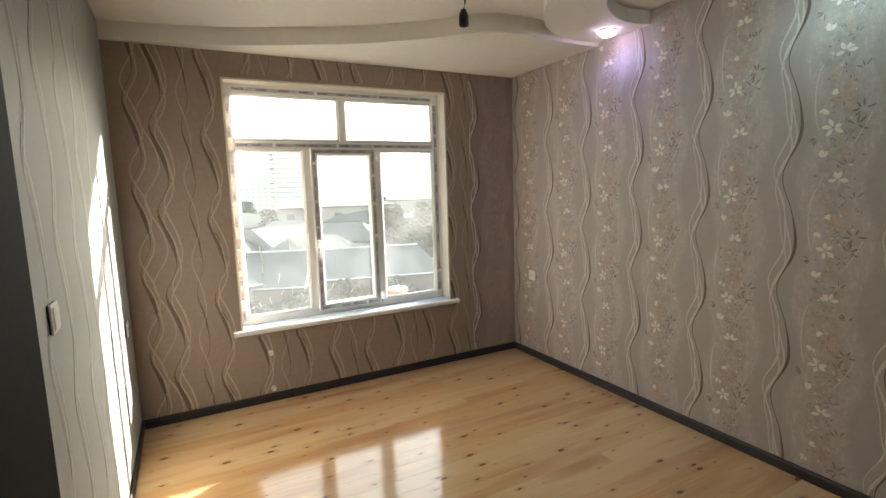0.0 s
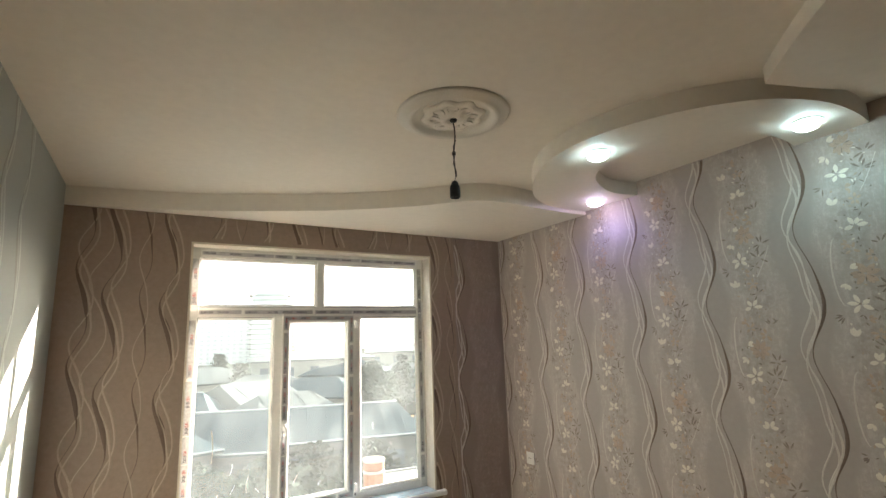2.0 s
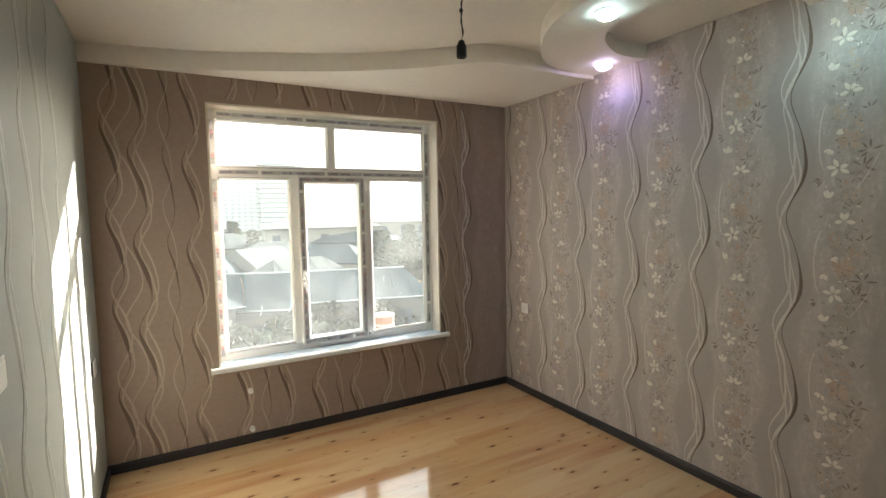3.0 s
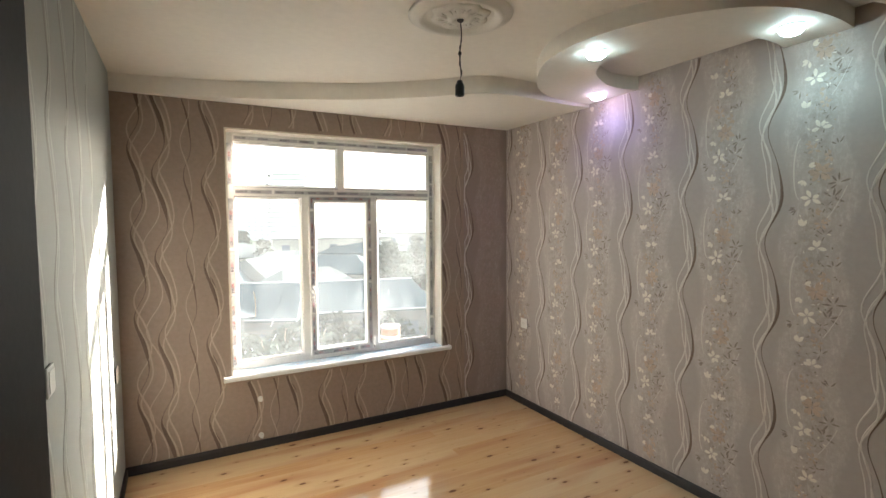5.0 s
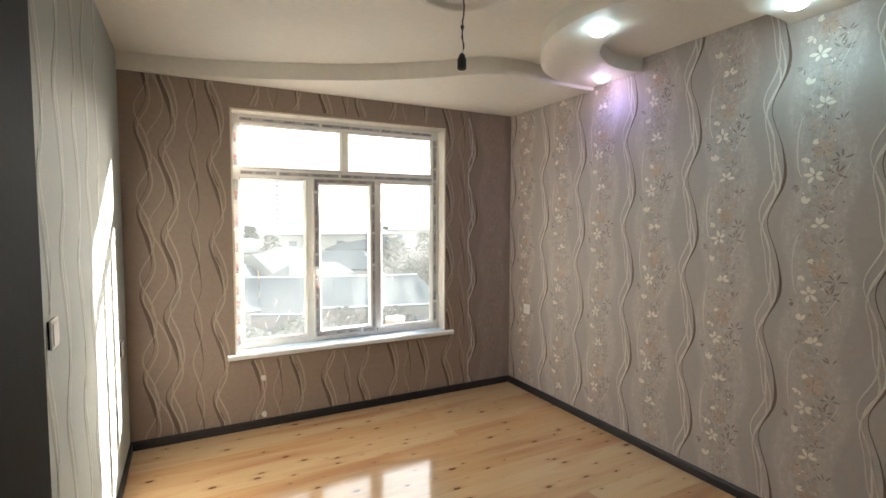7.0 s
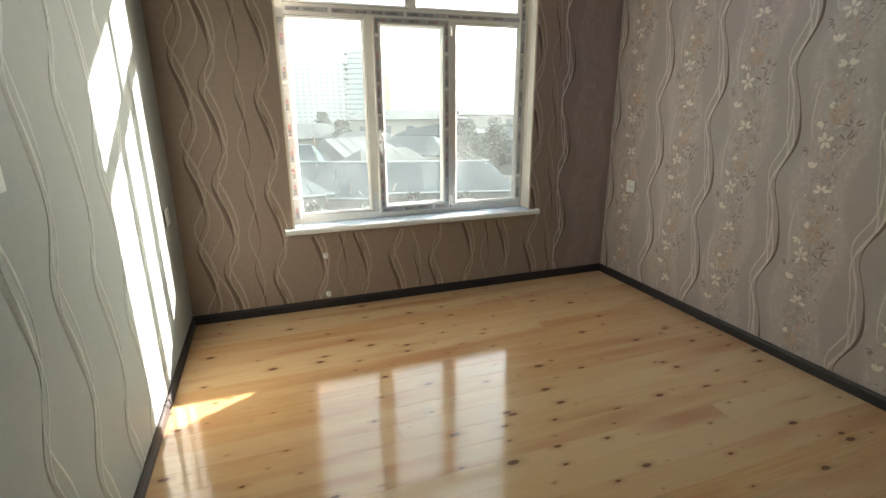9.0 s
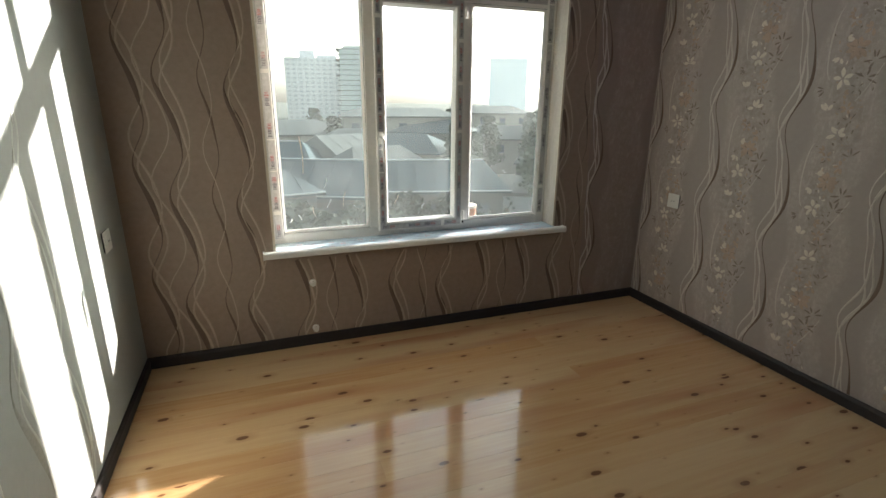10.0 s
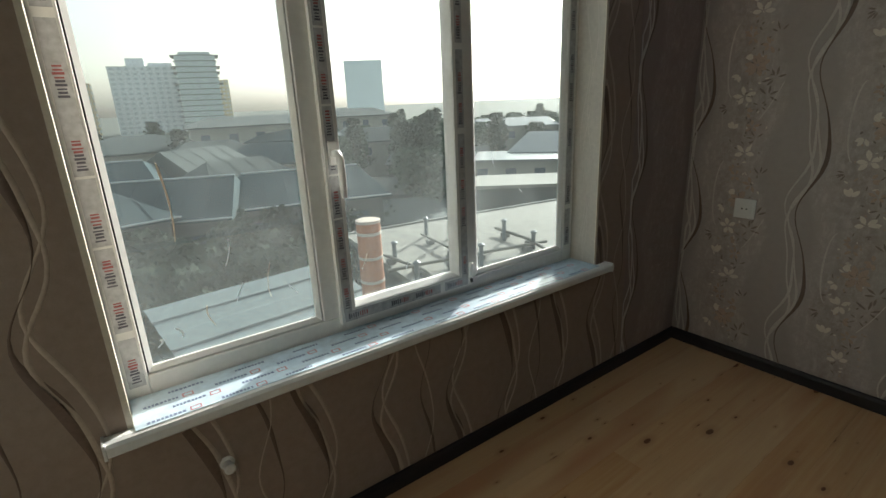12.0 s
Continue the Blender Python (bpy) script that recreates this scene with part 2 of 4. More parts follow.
LED_COOL = mat("cool_led_glass", (0.62, 0.95, 1.0), 0.2, emit=5)
LED_VIOLET = mat("violet_led_glass", (0.76, 0.66, 1.0), 0.2, emit=4)


# ---- mesh helpers ----
def box_bm(x0, y0, z0, x1, y1, z1, bm=None, bevel=0.0):
    bm = bm or bmesh.new()
    vs = [bm.verts.new(p) for p in ((x0, y0, z0), (x1, y0, z0), (x1, y1, z0), (x0, y1, z0), (x0, y0, z1), (x1, y0, z1), (x1, y1, z1), (x0, y1, z1))]
    fs = [bm.faces.new([vs[i] for i in f]) for f in ((0, 3, 2, 1), (4, 5, 6, 7), (0, 1, 5, 4), (1, 2, 6, 5), (2, 3, 7, 6), (3, 0, 4, 7))]
    if bevel:
        edges = list({e for f in fs for e in f.edges})
        bmesh.ops.bevel(bm, geom=edges, offset=bevel, segments=2, affect="EDGES", profile=0.5)
    return bm


def prism_bm(outline, z0, z1, bm=None):
    """A slab with that outline (counter-clockwise from above)."""
    bm = bm or bmesh.new()
    lo = [bm.verts.new((x, y, z0)) for x, y in outline]
    hi = [bm.verts.new((x, y, z1)) for x, y in outline]
    bm.faces.new(lo[::-1])
    bm.faces.new(hi)
    k = len(lo)
    for i in range(k):
        bm.faces.new((lo[i], lo[(i + 1) % k], hi[(i + 1) % k], hi[i]))
    return bm


def lathe_bm(profile, steps=32, center=(0, 0, 0), wave=0.0, lobes=8, bm=None):
    """A turned shape about z from (radius, height) pairs; wave ruffles the radius in lobes."""
    bm = bm or bmesh.new()
    rings = []
    for r, z in profile:
        ring = []
        for i in range(steps):
            a = 2 * math.pi * i / steps
            q = r * (1 + wave * math.cos(lobes * a)) if r > 0.02 else r
            ring.append(bm.verts.new((center[0] + q * math.cos(a), center[1] + q * math.sin(a), center[2] + z)))
        rings.append(ring)
    for a, b in zip(rings, rings[1:]):
        for i in range(steps):
            bm.faces.new((a[i], a[(i + 1) % steps], b[(i + 1) % steps], b[i]))
    bm.faces.new(rings[0])
    bm.faces.new(rings[-1])
    bmesh.ops.recalc_face_normals(bm, faces=bm.faces)
    return bm


def tube_bm(points, radius, steps=10, bm=None):
    """A tube along points; radius may be a list."""
    bm = bm or bmesh.new()
    pts = [Vector(p) for p in points]
    rings = []
    for i, p in enumerate(pts):
        d = (pts[min(i + 1, len(pts) - 1)] - pts[max(i - 1, 0)]).normalized()
        side = d.cross(Vector((0, 0, 1)) if abs(d.z) < 0.9 else Vector((1, 0, 0))).normalized()
        up = side.cross(d)
        r = radius[i] if isinstance(radius, (list, tuple)) else radius
        rings.append([bm.verts.new(p + r * (math.cos(a) * side + math.sin(a) * up)) for a in (2 * math.pi * k / steps for k in range(steps))])
    for a, b in zip(rings, rings[1:]):
        for i in range(steps):
            bm.faces.new((a[i], a[(i + 1) % steps], b[(i + 1) % steps], b[i]))
    bm.faces.new(rings[0])
    bm.faces.new(rings[-1])
    bmesh.ops.recalc_face_normals(bm, faces=bm.faces)
    return bm


def part(name, bm, material, parent=None, label="", smooth=False):
    """One bmesh as one mesh object under its parent."""
    me = bpy.data.meshes.new(name)
    bm.to_mesh(me)
    bm.free()
    if smooth:
        me.polygons.foreach_set("use_smooth", [True] * len(me.polygons))
    me.materials.append(material)
    ob = new(name, me)
    if parent is not None:
        ob.parent = parent
        ob.matrix_parent_inverse = parent.matrix_basis.inverted()
    if label:
        tagged(ob, label)
    return ob


def structure(name, bm, material, label, category="wall", smooth=False):
    return tagged(part(name, bm, material, None, smooth=smooth), label, category, kind="structure")


def thing(name, x, y, z, label, category, group=""):
    ob = new(name)
    ob.location = (x, y, z)
    ob.empty_display_size = 0.1
    bpy.context.view_layer.update()
    return tagged(ob, label, category, group)


# ---- the room ----
LEFT, BACK = -3.06, -3.86
CEIL = 2.61
WX0, WX1, WZ0, WZ1 = -2.395, -0.695, 0.565, 2.32
OUT = 0.174

floor = new("floor")
tagged(floor, "varnished knotty pine board floor", "floor", kind="structure")
part("subfloor", box_bm(LEFT - 0.1, -5.5, -0.16, 0.1, OUT, -0.022), mat("screed", (0.35, 0.33, 0.3), 0.9, var=0.1), floor)

bm = box_bm(LEFT, 0, 0, WX0, OUT, 2.75)
box_bm(WX1, 0, 0, 0.0, OUT, 2.75, bm)
box_bm(WX0, 0, 0, WX1, OUT, WZ0, bm)
box_bm(WX0, 0, WZ1, WX1, OUT, 2.75, bm)
structure("wall_window", bm, PAPER_BROWN, "taupe wallpapered window wall with wavy relief lines")
structure("wallpaper_strip", box_bm(-0.465, -0.0012, 0.0, 0.0, 0.002, 2.6), PAPER_FLORAL_SHADED, "floral wallpaper strip beside the corner, shade in its colours")
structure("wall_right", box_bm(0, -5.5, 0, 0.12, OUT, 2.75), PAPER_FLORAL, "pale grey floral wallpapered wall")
structure("wall_left", box_bm(LEFT - 0.12, -5.5, 0, LEFT, OUT, 2.75), PAPER_SKYLIT, "wallpapered wall with wavy relief lines, cool window light in its colour")
DX0, DX1, DH = -3.01, -2.17, 2.02
bm = box_bm(DX1, BACK - 0.12, 0, 0, BACK, 2.75)
box_bm(LEFT, BACK - 0.12, 0, DX0, BACK, 2.75, bm)
box_bm(DX0, BACK - 0.12, DH, DX1, BACK, 2.75, bm)
structure("wall_back", bm, PAPER_BROWN, "wallpapered wall with the doorway")
# Unseen end wall, added to close the hall; brown paper keeps it dim.
structure("wall_hall", box_bm(LEFT, -5.62, 0, 0, -5.5, 2.75), PAPER_BROWN, "unseen papered wall added to close off the hall")

# ceiling: main sheet, a lower curved soffit along the window, a curled band by the right wall, a stepped panel at the back
structure("ceiling", box_bm(LEFT - 0.1, -5.6, CEIL, 0.1, OUT, CEIL + 0.12), PLASTER, "white painted ceiling", "ceiling")


def smooth_line(points, n=8):
    """Catmull-Rom through the points."""
    p = [points[0]] + list(points) + [points[-1]]
    out = []
    for i in range(1, len(p) - 2):
        for k in range(n):
            t = k / n
            out.append(tuple(0.5 * ((2 * p[i][j]) + (-p[i - 1][j] + p[i + 1][j]) * t + (2 * p[i - 1][j] - 5 * p[i][j] + 4 * p[i + 1][j] - p[i + 2][j]) * t * t
                                    + (-p[i - 1][j] + 3 * p[i][j] - 3 * p[i + 1][j] + p[i + 2][j]) * t ** 3) for j in range(len(points[0]))))
    out.append(tuple(points[-1]))
    return out


edge = smooth_line([(LEFT, -0.012), (-2.42, -0.13), (-1.81, -0.38), (-1.5, -0.55), (-1.2, -0.77), (-1.04, -0.93), (-0.93, -1.02), (-0.83, -1.055)], 6)
arc = smooth_line([(-0.83, -1.055), (-0.70, -1.065), (-0.55, -1.055), (-0.38, -1.04), (-0.17, -1.03), (0.0, -1.04)], 4)
bm = prism_bm(edge + arc[1:] + [(0.0, 0.0), (LEFT, 0.0)], 2.498, CEIL - 0.001)
structure("ceiling_soffit", bm, PLASTER, "curved white plasterboard soffit over the window", "ceiling")
BAND_Z = 2.522
outer = smooth_line([(0.0, -1.035), (-0.17, -1.025), (-0.38, -1.06), (-0.60, -1.19), (-0.80, -1.42), (-0.92, -1.63), (-0.965, -1.8), (-0.975, -1.95), (-0.95, -2.1), (-0.90, -2.24),
                     (-0.84, -2.35), (-0.77, -2.44), (-0.69, -2.52), (-0.6, -2.58), (-0.48, -2.63), (-0.34, -2.66), (-0.16, -2.665), (0.0, -2.65)], 5)
inner = smooth_line([(0.0, -2.36), (-0.10, -2.375), (-0.24, -2.375), (-0.42, -2.35), (-0.55, -2.28), (-0.62, -2.17), (-0.65, -2.03), (-0.655, -1.92), (-0.645, -1.82), (-0.60, -1.71), (-0.53, -1.62),
                     (-0.42, -1.54), (-0.26, -1.465), (-0.12, -1.45), (0.0, -1.475)], 5)
bm = prism_bm([(x, y) for x, y in outer + inner], BAND_Z, CEIL - 0.002)
structure("ceiling_band", bm, PLASTER, "curled white plasterboard band with spotlights", "ceiling")
panel = smooth_line([(0.0, -2.80), (-0.12, -2.80), (-0.22, -2.775), (-0.34, -2.735), (-0.50, -2.67), (-0.72, -2.595)], 5)
panel += smooth_line([(-0.72, -2.595), (-0.88, -2.74), (-1.04, -2.90), (-1.35, -3.25), (-1.75, -3.60), (-2.1, BACK)], 5)[1:]
bm = prism_bm(panel + [(0.0, BACK)], 2.545, CEIL - 0.003)
structure("ceiling_panel", bm, PLASTER, "stepped white plasterboard panel", "ceiling")
for ob in bpy.data.objects:
    if ob.name.startswith("ceiling_"):
        b2 = bmesh.new()
        b2.from_mesh(ob.data)
        bmesh.ops.recalc_face_normals(b2, faces=b2.faces)
        b2.to_mesh(ob.data)
        b2.free()

# skirting
SK = ((0, 0), (0.014, 0), (0.014, 0.045), (0.009, 0.058), (0, 0.06))


def skirting(a, b, inward, name="baseboard"):
    bm = bmesh.new()
    rings = [[bm.verts.new((p[0] + inward[0] * o, p[1] + inward[1] * o, z)) for o, z in SK] for p in (a, b)]
    for i in range(5):
        bm.faces.new((rings[0][i], rings[0][(i + 1) % 5], rings[1][(i + 1) % 5], rings[1][i]))
    bm.faces.new(rings[0][::-1])
    bm.faces.new(rings[1])
    bmesh.ops.recalc_face_normals(bm, faces=bm.faces)
    return structure(name, bm, SKIRT, "dark brown skirting board", "baseboard")


skirting((LEFT, 0), (0, 0), (0, -1))
skirting((0, -0.014), (0, BACK), (-1, 0))
skirting((LEFT, -0.014), (LEFT, BACK), (1, 0))
skirting((DX1, BACK), (-0.014, BACK), (0, 1))

# ---- wallpaper relief: wavy embossed lines and printed flowers ----
PZ = 0.555


def to_right(u, z, h):
    return (-h, -u, z)


def to_left(u, z, h):
    return (LEFT + h, u, z)


def to_window(u, z, h):
    return (u, -h, z)


def to_strip(u, z, h):
    return (u, -0.0012 - h, z)


def in_opening(u, z):
    return WX0 - 0.01 < u < WX1 + 0.01 and WZ0 - 0.05 < z < WZ1 + 0.01


def ribbon(bm, pts, width, height, to, hole=None):
    """A low rounded bead along (u, z) points; width is a number or one for each point."""
    prev = None
    for i, (u, z) in enumerate(pts):
        a, b = pts[max(i - 1, 0)], pts[min(i + 1, len(pts) - 1)]
        du, dz = b[0] - a[0], b[1] - a[1]
        q = math.hypot(du, dz) or 1
        nu, nz = -dz / q, du / q
        w = (width[i] if isinstance(width, list) else width) / 2
        if hole and hole(u, z):
            prev = None
            continue
        row = [bm.verts.new(to(u + nu * w * s, z + nz * w * s, h)) for s, h in ((-1, 0.0002), (-0.45, height * 0.85), (0.45, height * 0.85), (1, 0.0002))]
        if prev:
            for k in range(3):
                bm.faces.new((prev[k], prev[k + 1], row[k + 1], row[k]))
        prev = row


def wave_line(u0, amp, phase, period, z0=0.062, z1=2.6, amp2=0.0, phase2=0.0, n=20):
    k = int((z1 - z0) / period * n)
    out = []
    for i in range(k + 1):
        z = z0 + (z1 - z0) * i / k
        a = 2 * math.pi * z / period
        out.append((u0 + amp * math.sin(a + phase) + amp2 * math.sin(2 * a + phase2), z))
    return out


def swell(pts, period, phase, lo, hi):
    """Widths that swell and thin along the line."""
    return [lo + (hi - lo) * (0.5 + 0.5 * math.sin(2 * math.pi * z / period + phase)) ** 2 for u, z in pts]


def brown_relief(name, to, u0, u1, hole=None, top=2.6, darks=True):
    """Bundles of lines that sway together: a heavy dark stroke with pale ones beside it, and a finer bundle between."""
    light, dark = bmesh.new(), bmesh.new()
    def crest(z):
        return math.pi / 2 - 2 * math.pi * z / PZ
    k0 = int(math.floor((u0 + 2.487) / 0.53)) - 1
    # centre, sway, crest height, second sway, widest, depth, dark or pale
    corner = ((-2.935, 0.034, 1.30, 0.008, 0.024, 0.0026, 1), (-2.915, 0.036, 1.28, 0.008, 0.012, 0.0026, 0), (-2.925, 0.044, 1.42, 0.006, 0.010, 0.0024, 0), (-2.855, 0.050, 1.22, 0.006, 0.008, 0.0018, 0))
    for k in range(k0, k0 + 8):
        sh, du = 0.2775 * (k % 2), 0.53 * k
        if darks and k == -1:
            sh, du = 0.0, 0.0
        for c, am, zc, a2, wid, dep, dk in corner if darks and k == -1 else ((-2.510, 0.038, 1.08, 0.008, 0.028, 0.0026, 1), (-2.800, 0.038, 1.14, 0.008, 0.028, 0.0026, 1), (-2.632, 0.024, 1.13, 0.006, 0.010, 0.0016, 1),
                                            (-2.492, 0.037, 1.05, 0.008, 0.012, 0.0026, 0), (-2.478, 0.041, 1.14, 0.006, 0.010, 0.0024, 0),
                                            (-2.772, 0.037, 1.10, 0.008, 0.012, 0.0026, 0), (-2.760, 0.038, 1.19, 0.006, 0.010, 0.0024, 0), (-2.640, 0.030, 1.36, 0.005, 0.006, 0.0018, 0)):
            uc = c + du
            if not u0 - 0.03 < uc < u1 + 0.03 or (not darks and am < 0.035):
                continue
            ph = crest(zc + sh)
            p = wave_line(uc, am, ph, PZ, z1=top, amp2=a2, phase2=2 * ph + 0.8)
            ribbon(dark if dk else light, p, swell(p, PZ, ph - 1.57, 0.003 if dk else wid * 0.8, wid * (1.2 if darks else 1.5)), dep if darks else dep * 0.8, to, hole)
    # Without darks, both lines take the colours with the left wall's light in them.
    for b, mt, what in ((light, LINE_LIGHT if darks else LINE_LIGHT_SKYLIT, "pearly wavy relief lines of the wallpaper"), (dark, LINE_DARK if darks else LINE_DARK_SKYLIT, "dark brown wavy relief lines of the wallpaper")):
        if b.verts:
            tagged(part(name, b, mt, smooth=True), what, "wallpaper", kind="structure")
        else:
            b.free()


brown_relief("wallpaper_relief", to_window, -2.99, -0.53, in_opening, 2.495)
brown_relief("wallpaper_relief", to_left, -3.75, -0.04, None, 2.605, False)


def petal(bm, u, z, ang, length, width, to, h=0.0009):
    """A leaf-shaped patch, raised along its middle."""
    c, s = math.cos(ang), math.sin(ang)
    rows = []
    for t, w in ((0, 0.12), (0.3, 0.85), (0.6, 1.0), (0.85, 0.6), (1.0, 0.08)):
        row = []
        for e in (-1, 0, 1):
            a, b = t * length, e * w * width / 2
            row.append(bm.verts.new(to(u + a * c - b * s, z + a * s + b * c, h if e == 0 else 0.0003)))
        rows.append(row)
    for p, q in zip(rows, rows[1:]):
        for k in range(2):
            bm.faces.new((p[k], p[k + 1], q[k + 1], q[k]))


def floral_relief(to, groups, hole, span, top=2.5, flowers=True):
    """The floral repeats: three silvery lines and a dark one, then a trail of blossoms, roses and twigs."""
    pale, dark, cream, rose, brown = (bmesh.new() for _ in range(5))
    rnd = random.Random(5)
    P = 0.575
    for u0, zc in groups:
        ph = math.pi / 2 - 2 * math.pi * zc / P
        p = wave_line(u0, 0.037, ph, P, z1=top, amp2=0.006, phase2=2 * ph + 0.8)
        p = [q for q in p if span[0] < q[0] < span[1]]
        ribbon(dark, p, swell(p, P, ph + 0.6, 0.004, 0.016), 0.0022, to, hole)
        for dp, am, off, ph2 in ((0.3, 0.036, -0.024, 2 * ph + 0.9), (-0.45, 0.034, -0.042, 2 * ph + 0.3), (0.85, 0.028, -0.040, 2 * ph + 1.6)):
            p = wave_line(u0 + off, am, ph + dp, P, z1=top, amp2=0.010, phase2=ph2)
            p = [q for q in p if span[0] < q[0] < span[1]]
            ribbon(pale, p, swell(p, P, ph + dp + 1.0, 0.0055, 0.0105), 0.0022, to, hole)
        if not flowers:
            continue
        f0 = u0 + 0.20
        if not span[0] + 0.08 < f0 < span[1] - 0.05:
            continue
        for k in range(-2, 5):
            zr = (zc + 0.07) % P + P * k + 0.004 * rnd.random()
            def lim(z):
                return 0.1 < z < top - 0.06
            # curved pale stem beside the rose
            st = [(f0 - 0.085 - 0.03 * math.cos(a), zr + 0.02 + 0.15 * math.sin(a)) for a in np.linspace(-1.5, 1.5, 14)]
            if lim(st[0][1]) and lim(st[-1][1]):
                ribbon(pale, st, [0.002 + 0.005 * math.sin(math.pi * i / 13) for i in range(14)], 0.002, to, hole)
            st = [(f0 + 0.035 + 0.075 * t, zr - 0.22 + 0.11 * t + 0.04 * t * t) for t in np.linspace(0, 1, 8)]
            if lim(st[0][1]) and lim(st[-1][1]):
                ribbon(pale, st, 0.0035, 0.0016, to, hole)
            for (du, dz, n, L, ang0, spread, kind) in (
                    (0.0, 0.0, 9, 0.040, 0.2, 6.283, rose), (0.0, 0.0, 6, 0.022, 0.6, 6.283, brown), (0.004, 0.002, 5, 0.018, 0.1, 6.283, rose), (-0.055, 0.03, 4, 0.026, 0.1, 0.7, cream),
                    (-0.062, -0.035, 3, 0.026, 3.4, 2.0, cream), (-0.035, -0.125, 5, 0.034, 0.5, 6.283, cream), (-0.095, -0.17, 4, 0.026, 3.0, 1.6, brown),
                    (-0.02, -0.19, 3, 0.022, 5.6, 2.2, rose), (0.075, -0.055, 5, 0.034, 0.2, 5.0, brown), (0.055, -0.125, 4, 0.036, -0.3, 3.6, brown), (0.03, -0.165, 4, 0.02, 1.0, 6.283, brown),
                    (0.012, -0.25, 5, 0.022, 0.3, 6.283, rose), (-0.07, -0.265, 3, 0.032, 1.1, 1.7, cream), (-0.005, -0.365, 4, 0.034, 0.1, 4.2, cream), (0.03, -0.30, 4, 0.024, 0.6, 5.0, brown),
                    (-0.04, -0.44, 3, 0.02, 2.0, 2.4, rose), (0.04, 0.075, 4, 0.026, 2.0, 4.0, rose), (0.07, 0.12, 3, 0.028, 1.0, 2.5, brown), (-0.03, 0.11, 4, 0.022, 1.0, 6.0, rose)):
                u, z = f0 + du, zr + dz
                if not lim(z) or (hole and hole(u, z)):
                    continue
                for i in range(n):
                    a = ang0 + spread * i / n + rnd.uniform(-0.25, 0.25)
                    r0 = 0.006 if kind is not brown else 0.010
                    petal(kind, u + r0 * math.cos(a), z + r0 * math.sin(a), a + rnd.uniform(-0.2, 0.2), L * rnd.uniform(0.85, 1.25), L * (0.55 if kind is not brown else 0.26), to,
                          0.0008 + 0.0003 * (i % 3))
        for i in range(int((top - 0.1) / 0.011)):
            z = 0.09 + 0.011 * i
            u = f0 + rnd.gauss(0.0, 0.042) + 0.02 * math.sin(2 * math.pi * z / P)
            if abs(u - f0) < 0.1 and z < top - 0.05:
                petal(rnd.choice((rose, brown, brown, cream)), u, z, rnd.uniform(0, 6.28), rnd.uniform(0.008, 0.020), rnd.uniform(0.004, 0.008), to, 0.0006)
    for b, mt, what in ((pale, LINE_PALE, "silvery wavy relief lines"), (dark, LINE_DARK, "dark wavy relief lines"), (cream, PETAL_WHITE, "cream printed blossoms"),
                        (rose, PETAL_ROSE, "dusty pink printed roses"), (brown, PETAL_DARK, "brown printed twigs and leaves")):
        if b.verts:
            tagged(part("wallpaper_relief", b, mt, smooth=True), what + " of the floral wallpaper", "wallpaper", kind="structure")
        else:
            b.free()


CRESTS = (1.28, 1.03, 0.92, 1.21, 0.92, 1.24, 0.92, 1.22, 0.92)
RIGHT_GROUPS = [(1.406 + 0.4665 * (i - 3) + (0.045 if i < 2 else 0.0), CRESTS[i]) for i in range(9)]
floral_relief(to_right, RIGHT_GROUPS, None, (0.01, 3.8), top=2.605)
floral_relief(to_strip, [(-0.40, 1.05)], None, (-0.46, -0.005), top=2.495, flowers=False)

# ---- the window ----
FY = 0.125
window = new("window_1")
tagged(window, "white plastic window with printed protective film left on", "window", kind="structure")


def wpart(name, x0, z0, x1, z1, y0, y1, material, parent=window, bevel=0.004, label=""):
    return part(name, box_bm(x0, y0, z0, x1, y1, z1, bevel=bevel), material, parent, label)


# frame members
wpart("window_frame", WX0, WZ0, -2.338, WZ1, FY, 0.166, PVC)
wpart("window_frame", -0.752, WZ0, WX1, WZ1, FY, 0.166, PVC)
wpart("window_frame", -2.338, 2.252, -0.752, WZ1, FY + 0.0005, 0.166, PVC)
wpart("window_frame", -2.338, WZ0, -0.752, 0.622, FY + 0.0005, 0.166, PVC)
wpart("transom", -2.338, 1.858, -0.752, 1.925, FY + 0.001, 0.165, PVC)
wpart("mullion", -1.566, 1.925, -1.514, 2.252, FY + 0.001, 0.165, PVC)
wpart("mullion", -1.858, 0.622, -1.795, 1.858, FY + 0.001, 0.165, PVC)
wpart("mullion", -1.300, 0.622, -1.238, 1.858, FY + 0.001, 0.165, PVC)
# glazing beads and gaskets round each fixed pane


def pane(x0, z0, x1, z1, y=0.150, bead=0.013, yb=FY + 0.006, parent=window):
    g = 0.004
    part("gasket", box_ring(x0, z0, x1, z1, g, y - 0.008, y), GASKET, parent)
    part("glazing_bead", box_ring(x0 + g, z0 + g, x1 - g, z1 - g, bead, yb, y - 0.001, True), PVC, parent)
    p = part("pane", box_bm(x0 + 0.002, y, z0 + 0.002, x1 - 0.002, y + 0.005, z1 - 0.002), GLASS, parent, "dusty smeared window glass, its veil also standing for outdoor haze")
    p.visible_shadow = False
    return p


